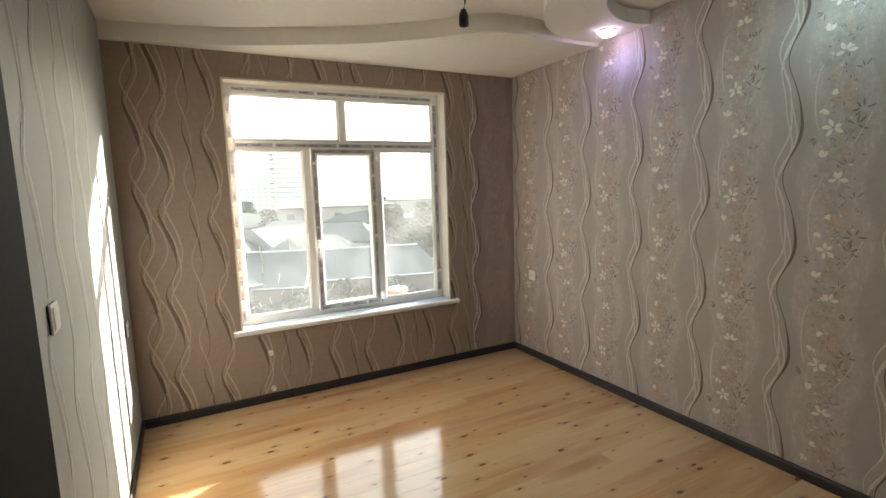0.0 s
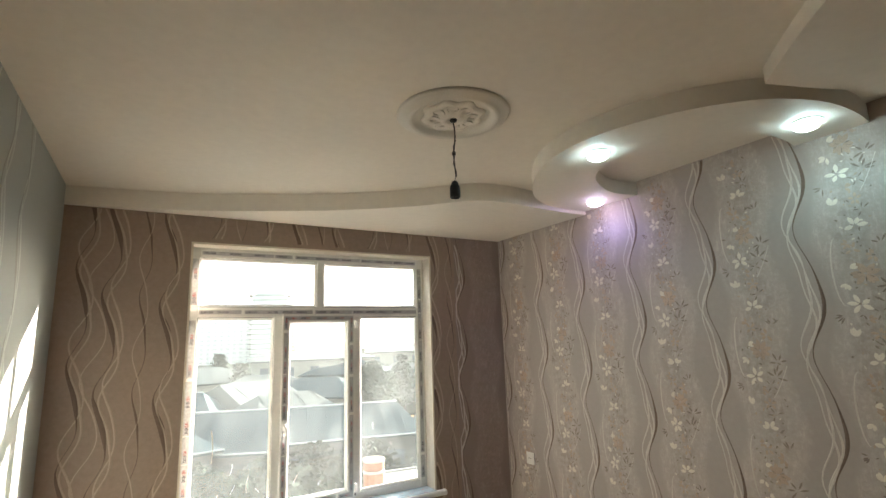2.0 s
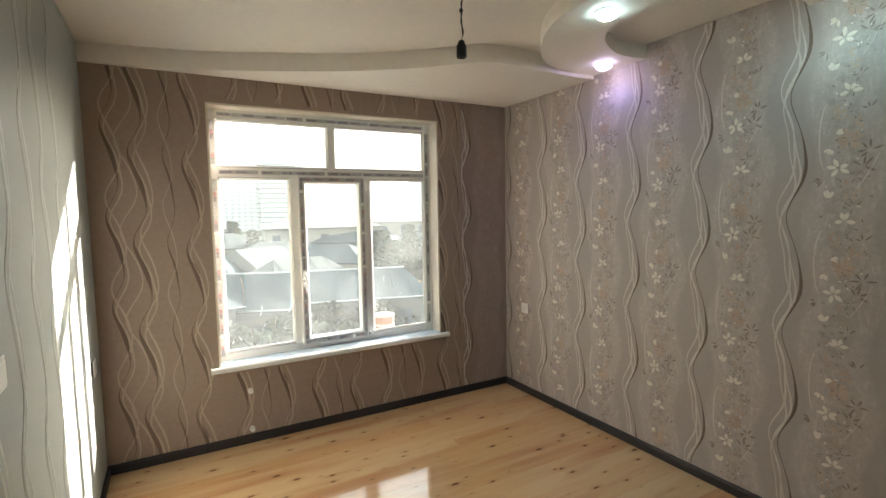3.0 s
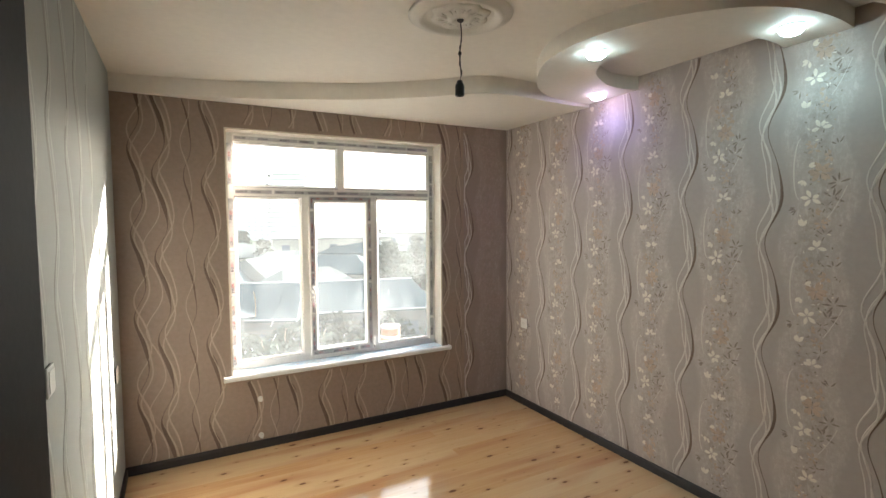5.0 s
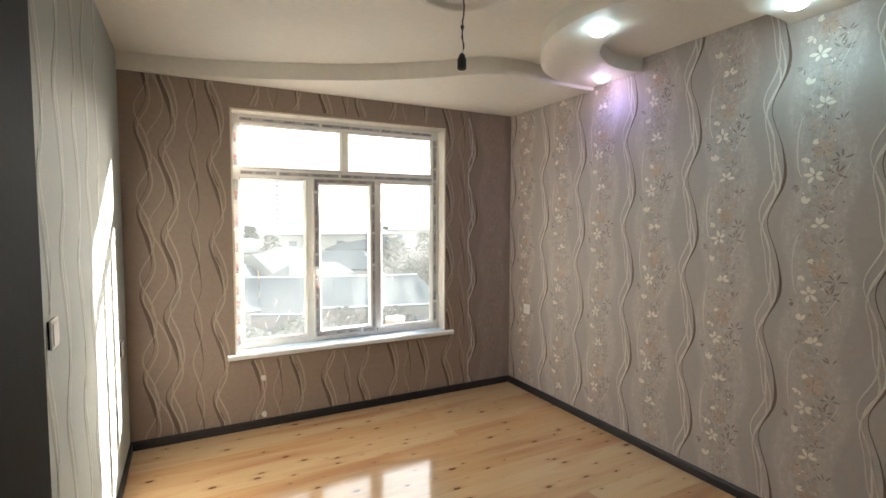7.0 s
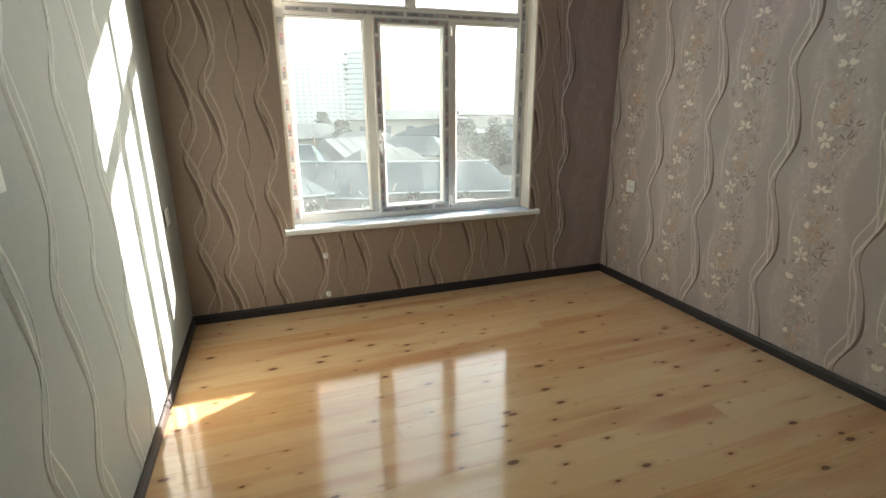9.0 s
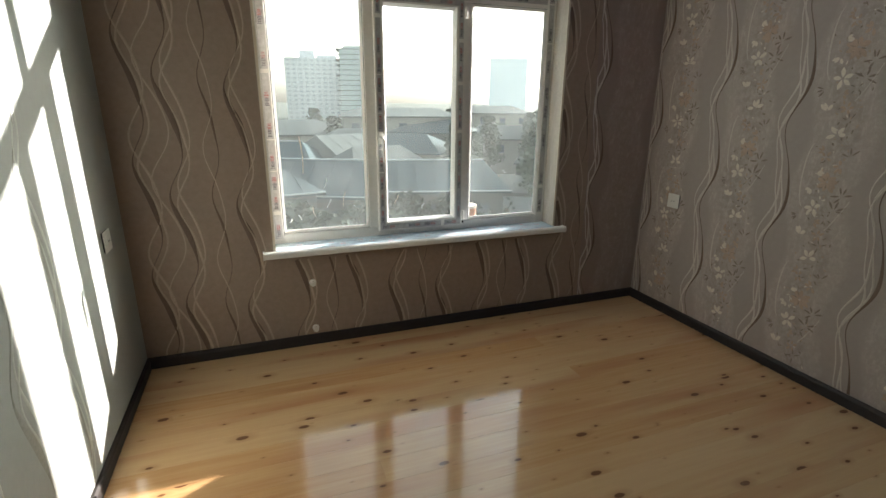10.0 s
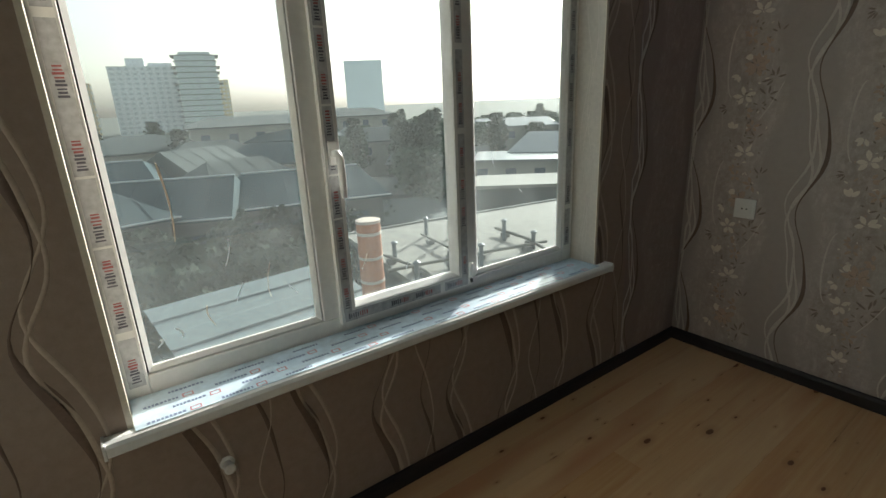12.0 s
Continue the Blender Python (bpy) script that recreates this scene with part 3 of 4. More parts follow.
def box_ring(x0, z0, x1, z1, w, y0, y1, slope=False):
    """A rectangular ring in the window's plane, its inner lip set back if it slopes."""
    bm = bmesh.new()
    o = [(x0, z0), (x1, z0), (x1, z1), (x0, z1)]
    i = [(x0 + w, z0 + w), (x1 - w, z0 + w), (x1 - w, z1 - w), (x0 + w, z1 - w)]
    yi = y0 + (y1 - y0) * 0.6 if slope else y0
    a = [bm.verts.new((x, y0, z)) for x, z in o]
    b = [bm.verts.new((x, yi, z)) for x, z in i]
    c = [bm.verts.new((x, y1, z)) for x, z in i]
    d = [bm.verts.new((x, y1, z)) for x, z in o]
    for k in range(4):
        j = (k + 1) % 4
        bm.faces.new((a[k], a[j], b[j], b[k]))
        bm.faces.new((b[k], b[j], c[j], c[k]))
        bm.faces.new((c[k], c[j], d[j], d[k]))
        bm.faces.new((d[k], d[j], a[j], a[k]))
    bmesh.ops.recalc_face_normals(bm, faces=bm.faces)
    return bm


pane(-2.338, 1.925, -1.566, 2.252)
pane(-1.514, 1.925, -0.752, 2.252)
pane(-2.338, 0.622, -1.858, 1.858)
pane(-1.238, 0.622, -0.752, 1.858)
# opening sash in the middle, proud of the frame
SY = FY - 0.018
SX0, SX1, SZ0, SZ1 = -1.805, -1.288, 0.600, 1.872
sash = part("sash", box_ring(SX0, SZ0, SX1, SZ1, 0.048, SY, SY + 0.06, False), PVC, window, "white opening sash")
pane(SX0 + 0.046, SZ0 + 0.046, SX1 - 0.046, SZ1 - 0.046, y=SY + 0.045, bead=0.010, yb=SY + 0.004, parent=sash)
# handle with its base plate
hx, hz = -1.780, 1.135
part("handle_base", box_bm(hx - 0.014, SY - 0.010, hz - 0.034, hx + 0.014, SY, hz + 0.034, bevel=0.003), PVC, sash)
part("handle", tube_bm([(hx, SY - 0.008, hz), (hx, SY - 0.038, hz), (hx + 0.002, SY - 0.044, hz - 0.012), (hx + 0.004, SY - 0.046, hz - 0.07), (hx + 0.005, SY - 0.044, hz - 0.125)],
                       [0.010, 0.010, 0.011, 0.010, 0.008], 12), PVC, sash, "white lever handle", smooth=True)
for z in (0.66, 1.80):
    part("hinge", lathe_bm([(0.006, -0.03), (0.008, -0.028), (0.008, 0.028), (0.006, 0.03)], 12, (SX1 + 0.006, SY - 0.004, z)), PVC, sash)
part("hinge", lathe_bm([(0.005, -0.012), (0.006, 0.012)], 10, (SX1 + 0.005, SY - 0.004, 0.625)), BLACK, sash)


def film_strip(x0, z0, x1, z1, y, parent=window, seed=1, dark_share=0.5, plain=False):
    """Protective tape: a grubby backing, printed bars in dark and red; torn off in stretches."""
    rnd = random.Random(seed)
    back = bmesh.new()
    prints = {0: bmesh.new(), 1: bmesh.new()}
    up = (z1 - z0) > (x1 - x0)
    a, b = (z0, z1) if up else (x0, x1)
    t = a
    while t < b - 0.02:
        q = min(t + rnd.uniform(0.10, 0.35), b)
        if up:
            box_bm(x0, y - 0.0008, t, x1, y + 0.0004, q, back)
        else:
            box_bm(t, y - 0.0008, z0, q, y + 0.0004, z1, back)
        s = t + 0.012
        while s + 0.075 < q:
            for i in range(9):
                c0 = s + i * 0.0078
                if up:
                    m = (x0 + x1) / 2
                    hgt = (x1 - x0) * (0.22 if i % 3 else 0.28)
                    box_bm(m - hgt, y - 0.0014, c0, m + hgt, y - 0.0008, c0 + rnd.choice((0.0036, 0.0052)), prints[0 if i < 5 or plain else 1])
                else:
                    m = (z0 + z1) / 2
                    hgt = (z1 - z0) * (0.22 if i % 3 else 0.28)
                    box_bm(c0, y - 0.0014, m - hgt, c0 + rnd.choice((0.0036, 0.0052)), y - 0.0008, m + hgt, prints[0 if i < 5 or plain else 1])
            s += 0.155 if up and dark_share < 0.6 else 0.098
        t = q + rnd.choice((0.0, 0.0, 0.006, 0.02))
    part("film_strip", back, FILM_BACK, parent, "grey protective film")
    part("film_print", prints[0], FILM_DARK, parent, "dark printed marks on the film")
    if plain:
        prints[1].free()
    else:
        part("film_print", prints[1], FILM_RED, parent, "red printed marks on the film")


film_strip(WX0 + 0.012, 0.60, -2.345, 1.84, FY, seed=1, dark_share=0.3)
film_strip(WX0 + 0.012, 1.94, -2.345, 2.24, FY, seed=2)
film_strip(-0.745, 0.64, -0.712, 2.24, FY, seed=3, plain=True)
film_strip(-2.33, 2.270, -0.76, 2.295, FY + 0.0005, seed=4, plain=True)
film_strip(-2.33, 1.878, -0.76, 1.905, FY + 0.001, seed=5, plain=True)
film_strip(SX0 + 0.008, 0.64, SX0 + 0.036, 1.86, SY, sash, 6, 0.9)
film_strip(SX1 - 0.036, 0.64, SX1 - 0.008, 1.86, SY, sash, 7, 0.9)
film_strip(SX0 + 0.01, SZ0 + 0.008, SX1 - 0.01, SZ0 + 0.040, SY, sash, 8, 0.9)
film_strip(SX0 + 0.01, SZ1 - 0.040, SX1 - 0.01, SZ1 - 0.010, SY, sash, 9, 0.9)

# reveals: pale plaster left, top; papered right
t = 0.0035
structure("reveal", box_bm(WX0 - 0.001, -0.0015, WZ0, WX0 + t, FY, WZ1), REVEAL, "plastered window reveal", "reveal")
structure("reveal", box_bm(WX0 + t, -0.0015, WZ1 - t, WX1 - t, FY, WZ1 + 0.001), REVEAL, "plastered window reveal", "reveal")
structure("reveal", box_bm(WX1 - t, -0.0015, WZ0, WX1 + 0.001, FY, WZ1), mat("papered_reveal", (0.50, 0.46, 0.40), 0.5, var=0.12, scale=12, bump=0.3), "papered window reveal", "reveal")
for nm, x0, x1, z0, z1 in (("corner_bead", WX0 - 0.008, WX0 + 0.0045, WZ0, WZ1 + 0.008), ("corner_bead", WX1 - 0.0045, WX1 + 0.008, WZ0, WZ1 + 0.008), ("corner_bead", WX0 + 0.0045, WX1 - 0.0045, WZ1 - 0.0045, WZ1 + 0.008)):
    structure(nm, box_bm(x0, -0.0045, z0, x1, -0.0016, z1), mat("corner_bead_plastic", (0.74, 0.68, 0.56), 0.4, var=0.1, scale=30), "narrow cream corner bead round the window", "trim")
bm = bmesh.new()
for off, ph in ((0.045, 0.4), (0.075, 1.6), (0.06, 2.6)):
    p = [(off + 0.018 * math.sin(2 * math.pi * z / PZ + ph), z) for z in np.linspace(WZ0 + 0.01, WZ1 - 0.01, 70)]
    ribbon(bm, p, 0.0035, 0.0014, lambda u, z, h: (WX1 - t - h, u, z))
tagged(part("wallpaper_relief", bm, LINE_PALE, smooth=True), "silvery relief lines in the papered reveal", "wallpaper", kind="structure")

# window board with a rounded nose and printed film on it
SILL_Z = 0.572
bm = bmesh.new()
prof = [(FY + 0.01, SILL_Z - 0.004), (-0.032, SILL_Z), (-0.044, SILL_Z - 0.003), (-0.050, SILL_Z - 0.011), (-0.050, SILL_Z - 0.030), (-0.045, SILL_Z - 0.036), (-0.034, SILL_Z - 0.036), (-0.030, SILL_Z - 0.024), (-0.0005, SILL_Z - 0.022), (-0.0005, SILL_Z - 0.022)]
prof = prof[:-1]


def sill_piece(x0, x1, ymax):
    rows = [[bm.verts.new((x, min(y, ymax), z)) for y, z in prof] for x in (x0, x1)]
    k = len(prof)
    for i in range(k):
        bm.faces.new((rows[0][i], rows[0][(i + 1) % k], rows[1][(i + 1) % k], rows[1][i]))
    bm.faces.new(rows[0])
    bm.faces.new(rows[1])


sill_piece(WX0 + t, WX1 - t, 0.2)
sill_piece(-2.452, WX0 + t, -0.0055)
sill_piece(WX1 - t, -0.622, -0.0055)
bmesh.ops.recalc_face_normals(bm, faces=bm.faces)
sill = tagged(part("window_sill", bm, PVC), "white plastic window board with printed film", "window sill", kind="structure")
for x in (-2.455, -0.635):
    part("end_cap", box_bm(x - 0.001, -0.052, SILL_Z - 0.038, x + 0.006, -0.0062, SILL_Z + 0.002, bevel=0.002), PVC, sill)
part("film", box_bm(WX0 + 0.006, -0.034, SILL_Z + 0.0004, WX1 - 0.006, FY - 0.004, SILL_Z + 0.0012), FILM_BLUE, sill, "pale blue protective film")
pd, pr = bmesh.new(), bmesh.new()
rnd = random.Random(12)
for row in range(4):
    y = -0.020 + 0.038 * row
    x = WX0 + 0.03 + 0.06 * (row % 2)
    while x < WX1 - 0.16:
        xx = x
        for i in range(9):
            w = rnd.choice((0.005, 0.007))
            box_bm(xx, y - 0.005, SILL_Z + 0.0012, xx + w, y + 0.004, SILL_Z + 0.0017, pd)
            xx += w + 0.003
        if rnd.random() < 0.8:
            box_bm(xx + 0.01, y - 0.009, SILL_Z + 0.0012, xx + 0.03, y - 0.007, SILL_Z + 0.0017, pr)
            box_bm(xx + 0.01, y + 0.007, SILL_Z + 0.0012, xx + 0.03, y + 0.009, SILL_Z + 0.0017, pr)
            box_bm(xx + 0.007, y - 0.009, SILL_Z + 0.0012, xx + 0.010, y + 0.009, SILL_Z + 0.0017, pr)
            box_bm(xx + 0.030, y - 0.009, SILL_Z + 0.0012, xx + 0.033, y + 0.009, SILL_Z + 0.0017, pr)
        x += 0.165
part("film_print", pd, mat("sill_print_grey", (0.14, 0.18, 0.30), 0.3), sill, "grey-blue printed marks")
part("film_print", pr, mat("sill_print_red", (0.52, 0.16, 0.17), 0.3), sill, "red printed marks")

# ---- ceiling rose, pendant, spotlights ----
RX, RY = -1.535, -1.765
rose = thing("ceiling_rose", RX, RY, CEIL, "round white moulded gypsum ceiling rose", "ceiling rose")
part("outer_ring", lathe_bm([(0.236, 0.0), (0.240, -0.006), (0.226, -0.015), (0.208, -0.013), (0.198, -0.025), (0.186, -0.030), (0.172, -0.022), (0.160, -0.007), (0.15, -0.004), (0.002, -0.004)], 72, (RX, RY, CEIL)), GYPSUM, rose, smooth=True)
part("inner_flower", lathe_bm([(0.132, -0.0005), (0.129, -0.012), (0.105, -0.019), (0.085, -0.012), (0.07, -0.016), (0.05, -0.030), (0.035, -0.032), (0.02, -0.024), (0.018, -0.0005)], 72, (RX, RY, CEIL), 0.075, 8), GYPSUM, rose, smooth=True)
bm = bmesh.new()
for i in range(8):
    a = 2 * math.pi * i / 8 + 0.2
    lobe = [(0.0, 0.0), (0.03, -0.004), (0.055, -0.014)]
    for s in (-1, 1):
        pts = []
        for k in range(7):
            f = k / 6
            r = 0.045 + 0.07 * f
            aa = a + s * 0.28 * math.sin(math.pi * f)
            pts.append((RX + r * math.cos(aa), RY + r * math.sin(aa), CEIL - 0.021 + 0.006 * f))
        tube_bm(pts, [0.002 + 0.002 * math.sin(math.pi * k / 6) for k in range(7)], 6, bm)
part("leaf_relief", bm, GYPSUM, rose, smooth=True)
pend = thing("pendant_socket", RX, RY, CEIL - 0.02, "bare dark lamp holder on a twisted flex", "lamp holder")
bx, by = RX - 0.012, RY - 0.012
pts = [(RX + 0.006 * math.sin(9 * k / 20) * (k > 0), RY + 0.004 * math.cos(7 * k / 20) * (k > 0), CEIL - 0.022 - 0.0155 * k) for k in range(17)] + [(bx, by, 2.305)]
part("flex", tube_bm(pts, 0.0028, 8), WIRE, pend, smooth=True)
pts2 = [(p[0] + 0.004 * math.cos(1.3 * i), p[1] + 0.004 * math.sin(1.3 * i), p[2]) for i, p in enumerate(pts[6:])]
part("flex", tube_bm(pts2, 0.0018, 6), WIRE, pend, smooth=True)
part("flex_knot", lathe_bm([(0.003, 0.012), (0.008, 0.004), (0.008, -0.004), (0.003, -0.012)], 12, (pts[10][0], pts[10][1], pts[10][2])), WIRE, pend, smooth=True)
part("lamp_holder", lathe_bm([(0.005, 0.072), (0.012, 0.068), (0.016, 0.055), (0.021, 0.048), (0.0215, 0.006), (0.019, 0.0), (0.015, 0.0), (0.015, 0.03)], 20, (bx, by, 2.238)), BLACK, pend, smooth=True)
part("ceiling_hook", lathe_bm([(0.016, 0.0), (0.014, -0.008), (0.006, -0.012)], 16, (RX, RY, CEIL - 0.024)), WIRE, pend)


def spotlight(x, y, material, color, watts):
    s = thing("spotlight", x, y, BAND_Z, "lit recessed spotlight with a faceted glass cup", "ceiling light", "spotlights in the ceiling band")
    part("trim_ring", lathe_bm([(0.058, -0.0003), (0.060, -0.003), (0.056, -0.006), (0.050, -0.006), (0.048, -0.0003)], 32, (x, y, BAND_Z)), PVC, s)
    part("glass_cup", lathe_bm([(0.049, -0.001), (0.052, -0.014), (0.044, -0.026), (0.030, -0.034)], 10, (x, y, BAND_Z)), material, s)
    lamp = new("spot_lamp", bpy.data.lights.new("spot_lamp", "SPOT"))
    lamp.data.energy, lamp.data.color, lamp.data.shadow_soft_size = watts, color, 0.03
    lamp.data.spot_size, lamp.data.spot_blend = radians(155), 0.6
    lamp.location = (x, y, BAND_Z - 0.045)
    return s


spotlight(-0.80, -1.88, LED_COOL, (0.40, 0.88, 1.0), 0.45)
spotlight(-0.155, -1.27, LED_VIOLET, (0.22, 0.28, 1.0), 0.5)
spotlight(-0.265, -2.525, LED_COOL, (0.40, 0.88, 1.0), 0.5)

# ---- sockets, switches, pipes ----


def wall_plate(x, y, z, side, label, name, sock=True, size=0.088):
    """A square plate on the right (side -1) or the left (side 1) wall."""
    s = thing(name, x, y, z, label, "socket" if sock else "switch")
    h = size / 2
    def slab(t0, t1, r, cz=0.0, bev=0.002):
        a, b = x + side * t0, x + side * t1
        return box_bm(min(a, b), y - r, z - r + cz, max(a, b), y + r, z + r + cz, bevel=bev)
    # Black slab puts the shade of the gap behind the plate into colour.
    part("back_box", slab(0.0, 0.006, h - 0.002), BLACK, s, "black slab painted for the shade behind the plate")
    part("plate", slab(0.006, 0.012, h, bev=0.0025), SOCKET, s)
    if sock:
        part("insert", slab(0.0125, 0.0145, 0.028), SOCKET, s)
        for d in (-0.0095, 0.0095):
            a, b = x + side * 0.0146, x + side * 0.0152
            part("hole", box_bm(min(a, b), y + d - 0.003, z - 0.003, max(a, b), y + d + 0.003, z + 0.003), BLACK, s, "dark pin hole")
    else:
        part("rocker", slab(0.0125, 0.0155, 0.033), SOCKET, s)
    return s


wall_plate(0.0, -0.283, 0.745, -1, "white square double-pin socket on the floral wall", "wall_socket")
wall_plate(LEFT, -0.30, 0.765, 1, "white square socket low on the wavy-line wall near the corner", "wall_socket")
wall_plate(LEFT, -1.945, 1.205, 1, "white square rocker switch standing off the wavy-line wall", "light_switch", False)

for z in (0.098, 0.371):
    s = thing("pipe_stub", -2.215, 0, z, "short capped white heating pipe stub out of the window wall", "pipe", "capped pipe stubs")
    b = lathe_bm([(0.010, 0.0), (0.010, 0.018), (0.014, 0.019), (0.0145, 0.034), (0.010, 0.037)], 18)
    bmesh.ops.rotate(b, verts=b.verts, matrix=Matrix.Rotation(radians(90), 3, "X"))
    bmesh.ops.translate(b, verts=b.verts, vec=(-2.215, 0, z))
    part("stub", b, PIPE_WHITE, s, smooth=False)
    b = lathe_bm([(0.019, 0.0), (0.019, 0.003), (0.014, 0.005)], 18)
    bmesh.ops.rotate(b, verts=b.verts, matrix=Matrix.Rotation(radians(90), 3, "X"))
    bmesh.ops.translate(b, verts=b.verts, vec=(-2.215, 0, z))
    part("collar", b, PIPE_WHITE, s)
b = tube_bm([(LEFT + 0.004, -1.0, 0.070), (LEFT + 0.024, -1.0, 0.078), (LEFT + 0.03, -1.0, 0.05), (LEFT + 0.022, -1.0, 0.03)], 0.004, 8)
s = thing("cable_end", LEFT, -1.0, 0.07, "short dark cable end poking from the wall above the skirting", "cable")
part("cable", b, WIRE, s, smooth=True)

# ---- the door, open into the room ----
door_frame = new("door_frame")
tagged(door_frame, "dark wenge door frame", "door frame", kind="structure")
part("jamb", box_bm(DX0, BACK - 0.125, 0, DX0 + 0.03, BACK + 0.004, DH), WENGE, door_frame)
part("jamb", box_bm(DX1 - 0.03, BACK - 0.125, 0, DX1, BACK + 0.004, DH), WENGE, door_frame)
part("head", box_bm(DX0 + 0.03, BACK - 0.125, DH - 0.03, DX1 - 0.03, BACK + 0.004, DH), WENGE, door_frame)
HX, HY = -3.010, -3.80
EX, EY = -2.852, -3.0
LEN = math.hypot(EX - HX, EY - HY)
TURN = Matrix.Translation((HX, HY, 0)) @ Matrix.Rotation(math.atan2(EY - HY, EX - HX), 4, "Z")
door = new("door_1")
tagged(door, "dark wenge panelled door standing open into the room", "door", kind="structure")
door.matrix_basis = TURN
DT, DTOP = 0.038, 1.955


def dpart(name, bm, material, label="", smooth=False):
    o = part(name, bm, material, None, label, smooth)
    o.parent = door
    return o


ST = 0.125
dpart("stile", box_bm(0, 0, 0.008, ST, DT, DTOP, bevel=0.003), WENGE)
dpart("stile", box_bm(LEN - ST, 0, 0.008, LEN, DT, DTOP, bevel=0.003), WENGE)
for z0, z1 in ((0.008, 0.20), (0.86, 1.0), (DTOP - 0.13, DTOP)):
    dpart("rail", box_bm(ST, 0.0005, z0, LEN - ST, DT - 0.0005, z1, bevel=0.003), WENGE)
for z0, z1 in ((0.20, 0.86), (1.0, DTOP - 0.13)):
    dpart("panel", box_bm(ST, 0.010, z0, LEN - ST, DT - 0.010, z1), WENGE)
HZ = 0.93
plate = dpart("handle_plate", box_bm(LEN - 0.085, -0.005, HZ - 0.11, LEN - 0.045, 0.0, HZ + 0.05, bevel=0.002), BRONZE, "antique bronze handle plate")
lever = tube_bm([(LEN - 0.065, -0.004, HZ), (LEN - 0.065, -0.045, HZ), (LEN - 0.072, -0.055, HZ), (LEN - 0.10, -0.060, HZ + 0.006), (LEN - 0.14, -0.060, HZ + 0.004), (LEN - 0.175, -0.056, HZ - 0.006)],
                [0.010, 0.009, 0.010, 0.009, 0.0075, 0.006], 12)
o = part("handle", lever, BRONZE, plate, "antique bronze lever handle", smooth=True)
for z in (0.22, 1.0, 1.75):
    dpart("hinge", lathe_bm([(0.007, -0.045), (0.007, 0.045)], 10, (0.0, -0.006, z)), BRONZE)

# ---- floor boards (last: many alike pieces on shared meshes) ----
BW = 0.118
meshes = {}


def board(length):
    key = round(length, 3)
    if key not in meshes:
        b = bmesh.new()
        h, w = length / 2 - 0.0001, BW / 2 - 0.0001
        prof2 = [(-w, -0.022), (-w, -0.0004), (-w + 0.0007, 0.0), (w - 0.0007, 0.0), (w, -0.0004), (w, -0.022)]
        rows = [[b.verts.new((x, y, z)) for y, z in prof2] for x in (-h, h)]
        for i in range(6):
            b.faces.new((rows[0][i], rows[1][i], rows[1][(i + 1) % 6], rows[0][(i + 1) % 6]))
        b.faces.new(rows[0])
        b.faces.new(rows[1][::-1])
        bmesh.ops.recalc_face_normals(b, faces=b.faces)
        me = bpy.data.meshes.new("plank")
        b.to_mesh(me)
        b.free()
        me.materials.append(PINE)
        meshes[key] = me
    return meshes[key]


rnd = random.Random(8)
y = -BW / 2
row = 0
while y > -5.5:
    cuts = [LEFT, 0.0] if row % 3 else [LEFT, rnd.choice((-2.1, -1.0, -0.7)), 0.0]
    for a, b2 in zip(cuts, cuts[1:]):
        pl = new("plank", board(b2 - a))
        pl.location = ((a + b2) / 2, y, 0)
        pl.parent = floor
    y -= BW
    row += 1

# ---- outside: ground, roofs, houses, towers, trees ----
GROUND = -10.0
VX, VY, VZ = -2.36, -1.23, 1.26


def at(az, d):
    """The place d metres away at that bearing from the window side of the room (degrees from +y towards +x)."""
    return VX + d * math.sin(radians(az)), VY + d * math.cos(radians(az))


EARTH = mat("dry_ground", (0.045, 0.052, 0.038), 0.95, var=0.35, scale=0.5)
ROOF_BLUE = mat("blue_grey_sheet_roof", (0.026, 0.050, 0.058), 1.0, 0.0, var=0.25, scale=1.0)
ROOF_GREY = mat("grey_slate_roof", (0.055, 0.068, 0.066), 0.85, var=0.25, scale=1.5)
ROOF_PALE = mat("galvanised_roof", (0.18, 0.20, 0.21), 0.5, 0.3, var=0.15, scale=1.0)
RENDER_PALE = mat("pale_render", (0.24, 0.235, 0.21), 0.85, var=0.15, scale=1.0)
RENDER_GREY = mat("grey_render", (0.095, 0.10, 0.095), 0.85, var=0.2, scale=1.0)
RENDER_SAND = mat("sand_render", (0.55, 0.46, 0.30), 0.85, var=0.1, scale=0.4)
# Tower colours are lightened: distance haze is put into the base colour.
TOWER_GREY_HAZED = mat("hazed_grey_cladding", (0.72, 0.74, 0.74), 0.8, var=0.1, scale=0.2)
TOWER_GREEN_HAZED = mat("hazed_green_net", (0.50, 0.57, 0.55), 0.9, var=0.25, scale=0.3)
TOWER_BLUE_HAZED = mat("hazed_blue_cladding", (0.86, 0.92, 0.93), 0.6, var=0.05, scale=0.2)
CONCRETE = mat("concrete", (0.22, 0.215, 0.20), 0.9, var=0.15, scale=1.0)
WINDOW_DARK = mat("far_window_glass", (0.08, 0.10, 0.12), 0.2)
# Tower windows paled likewise, with the haze in their colour.
TOWER_WINDOW_HAZED = mat("hazed_window_band", (0.50, 0.54, 0.55), 0.5)
TOWER_GLASS_HAZED = mat("hazed_tower_glass", (0.76, 0.85, 0.88), 0.5)
FASCIA_WHITE = mat("white_roof_edge", (0.36, 0.38, 0.38), 0.5)
LEAF = mat("dusty_foliage", (0.06, 0.085, 0.055), 0.9, var=0.25, scale=0.8)
LEAF_DARK = mat("dark_foliage", (0.036, 0.052, 0.036), 1.0, var=0.35, scale=0.8)
BARK = mat("bark", (0.12, 0.09, 0.07), 0.9, var=0.2, scale=4)
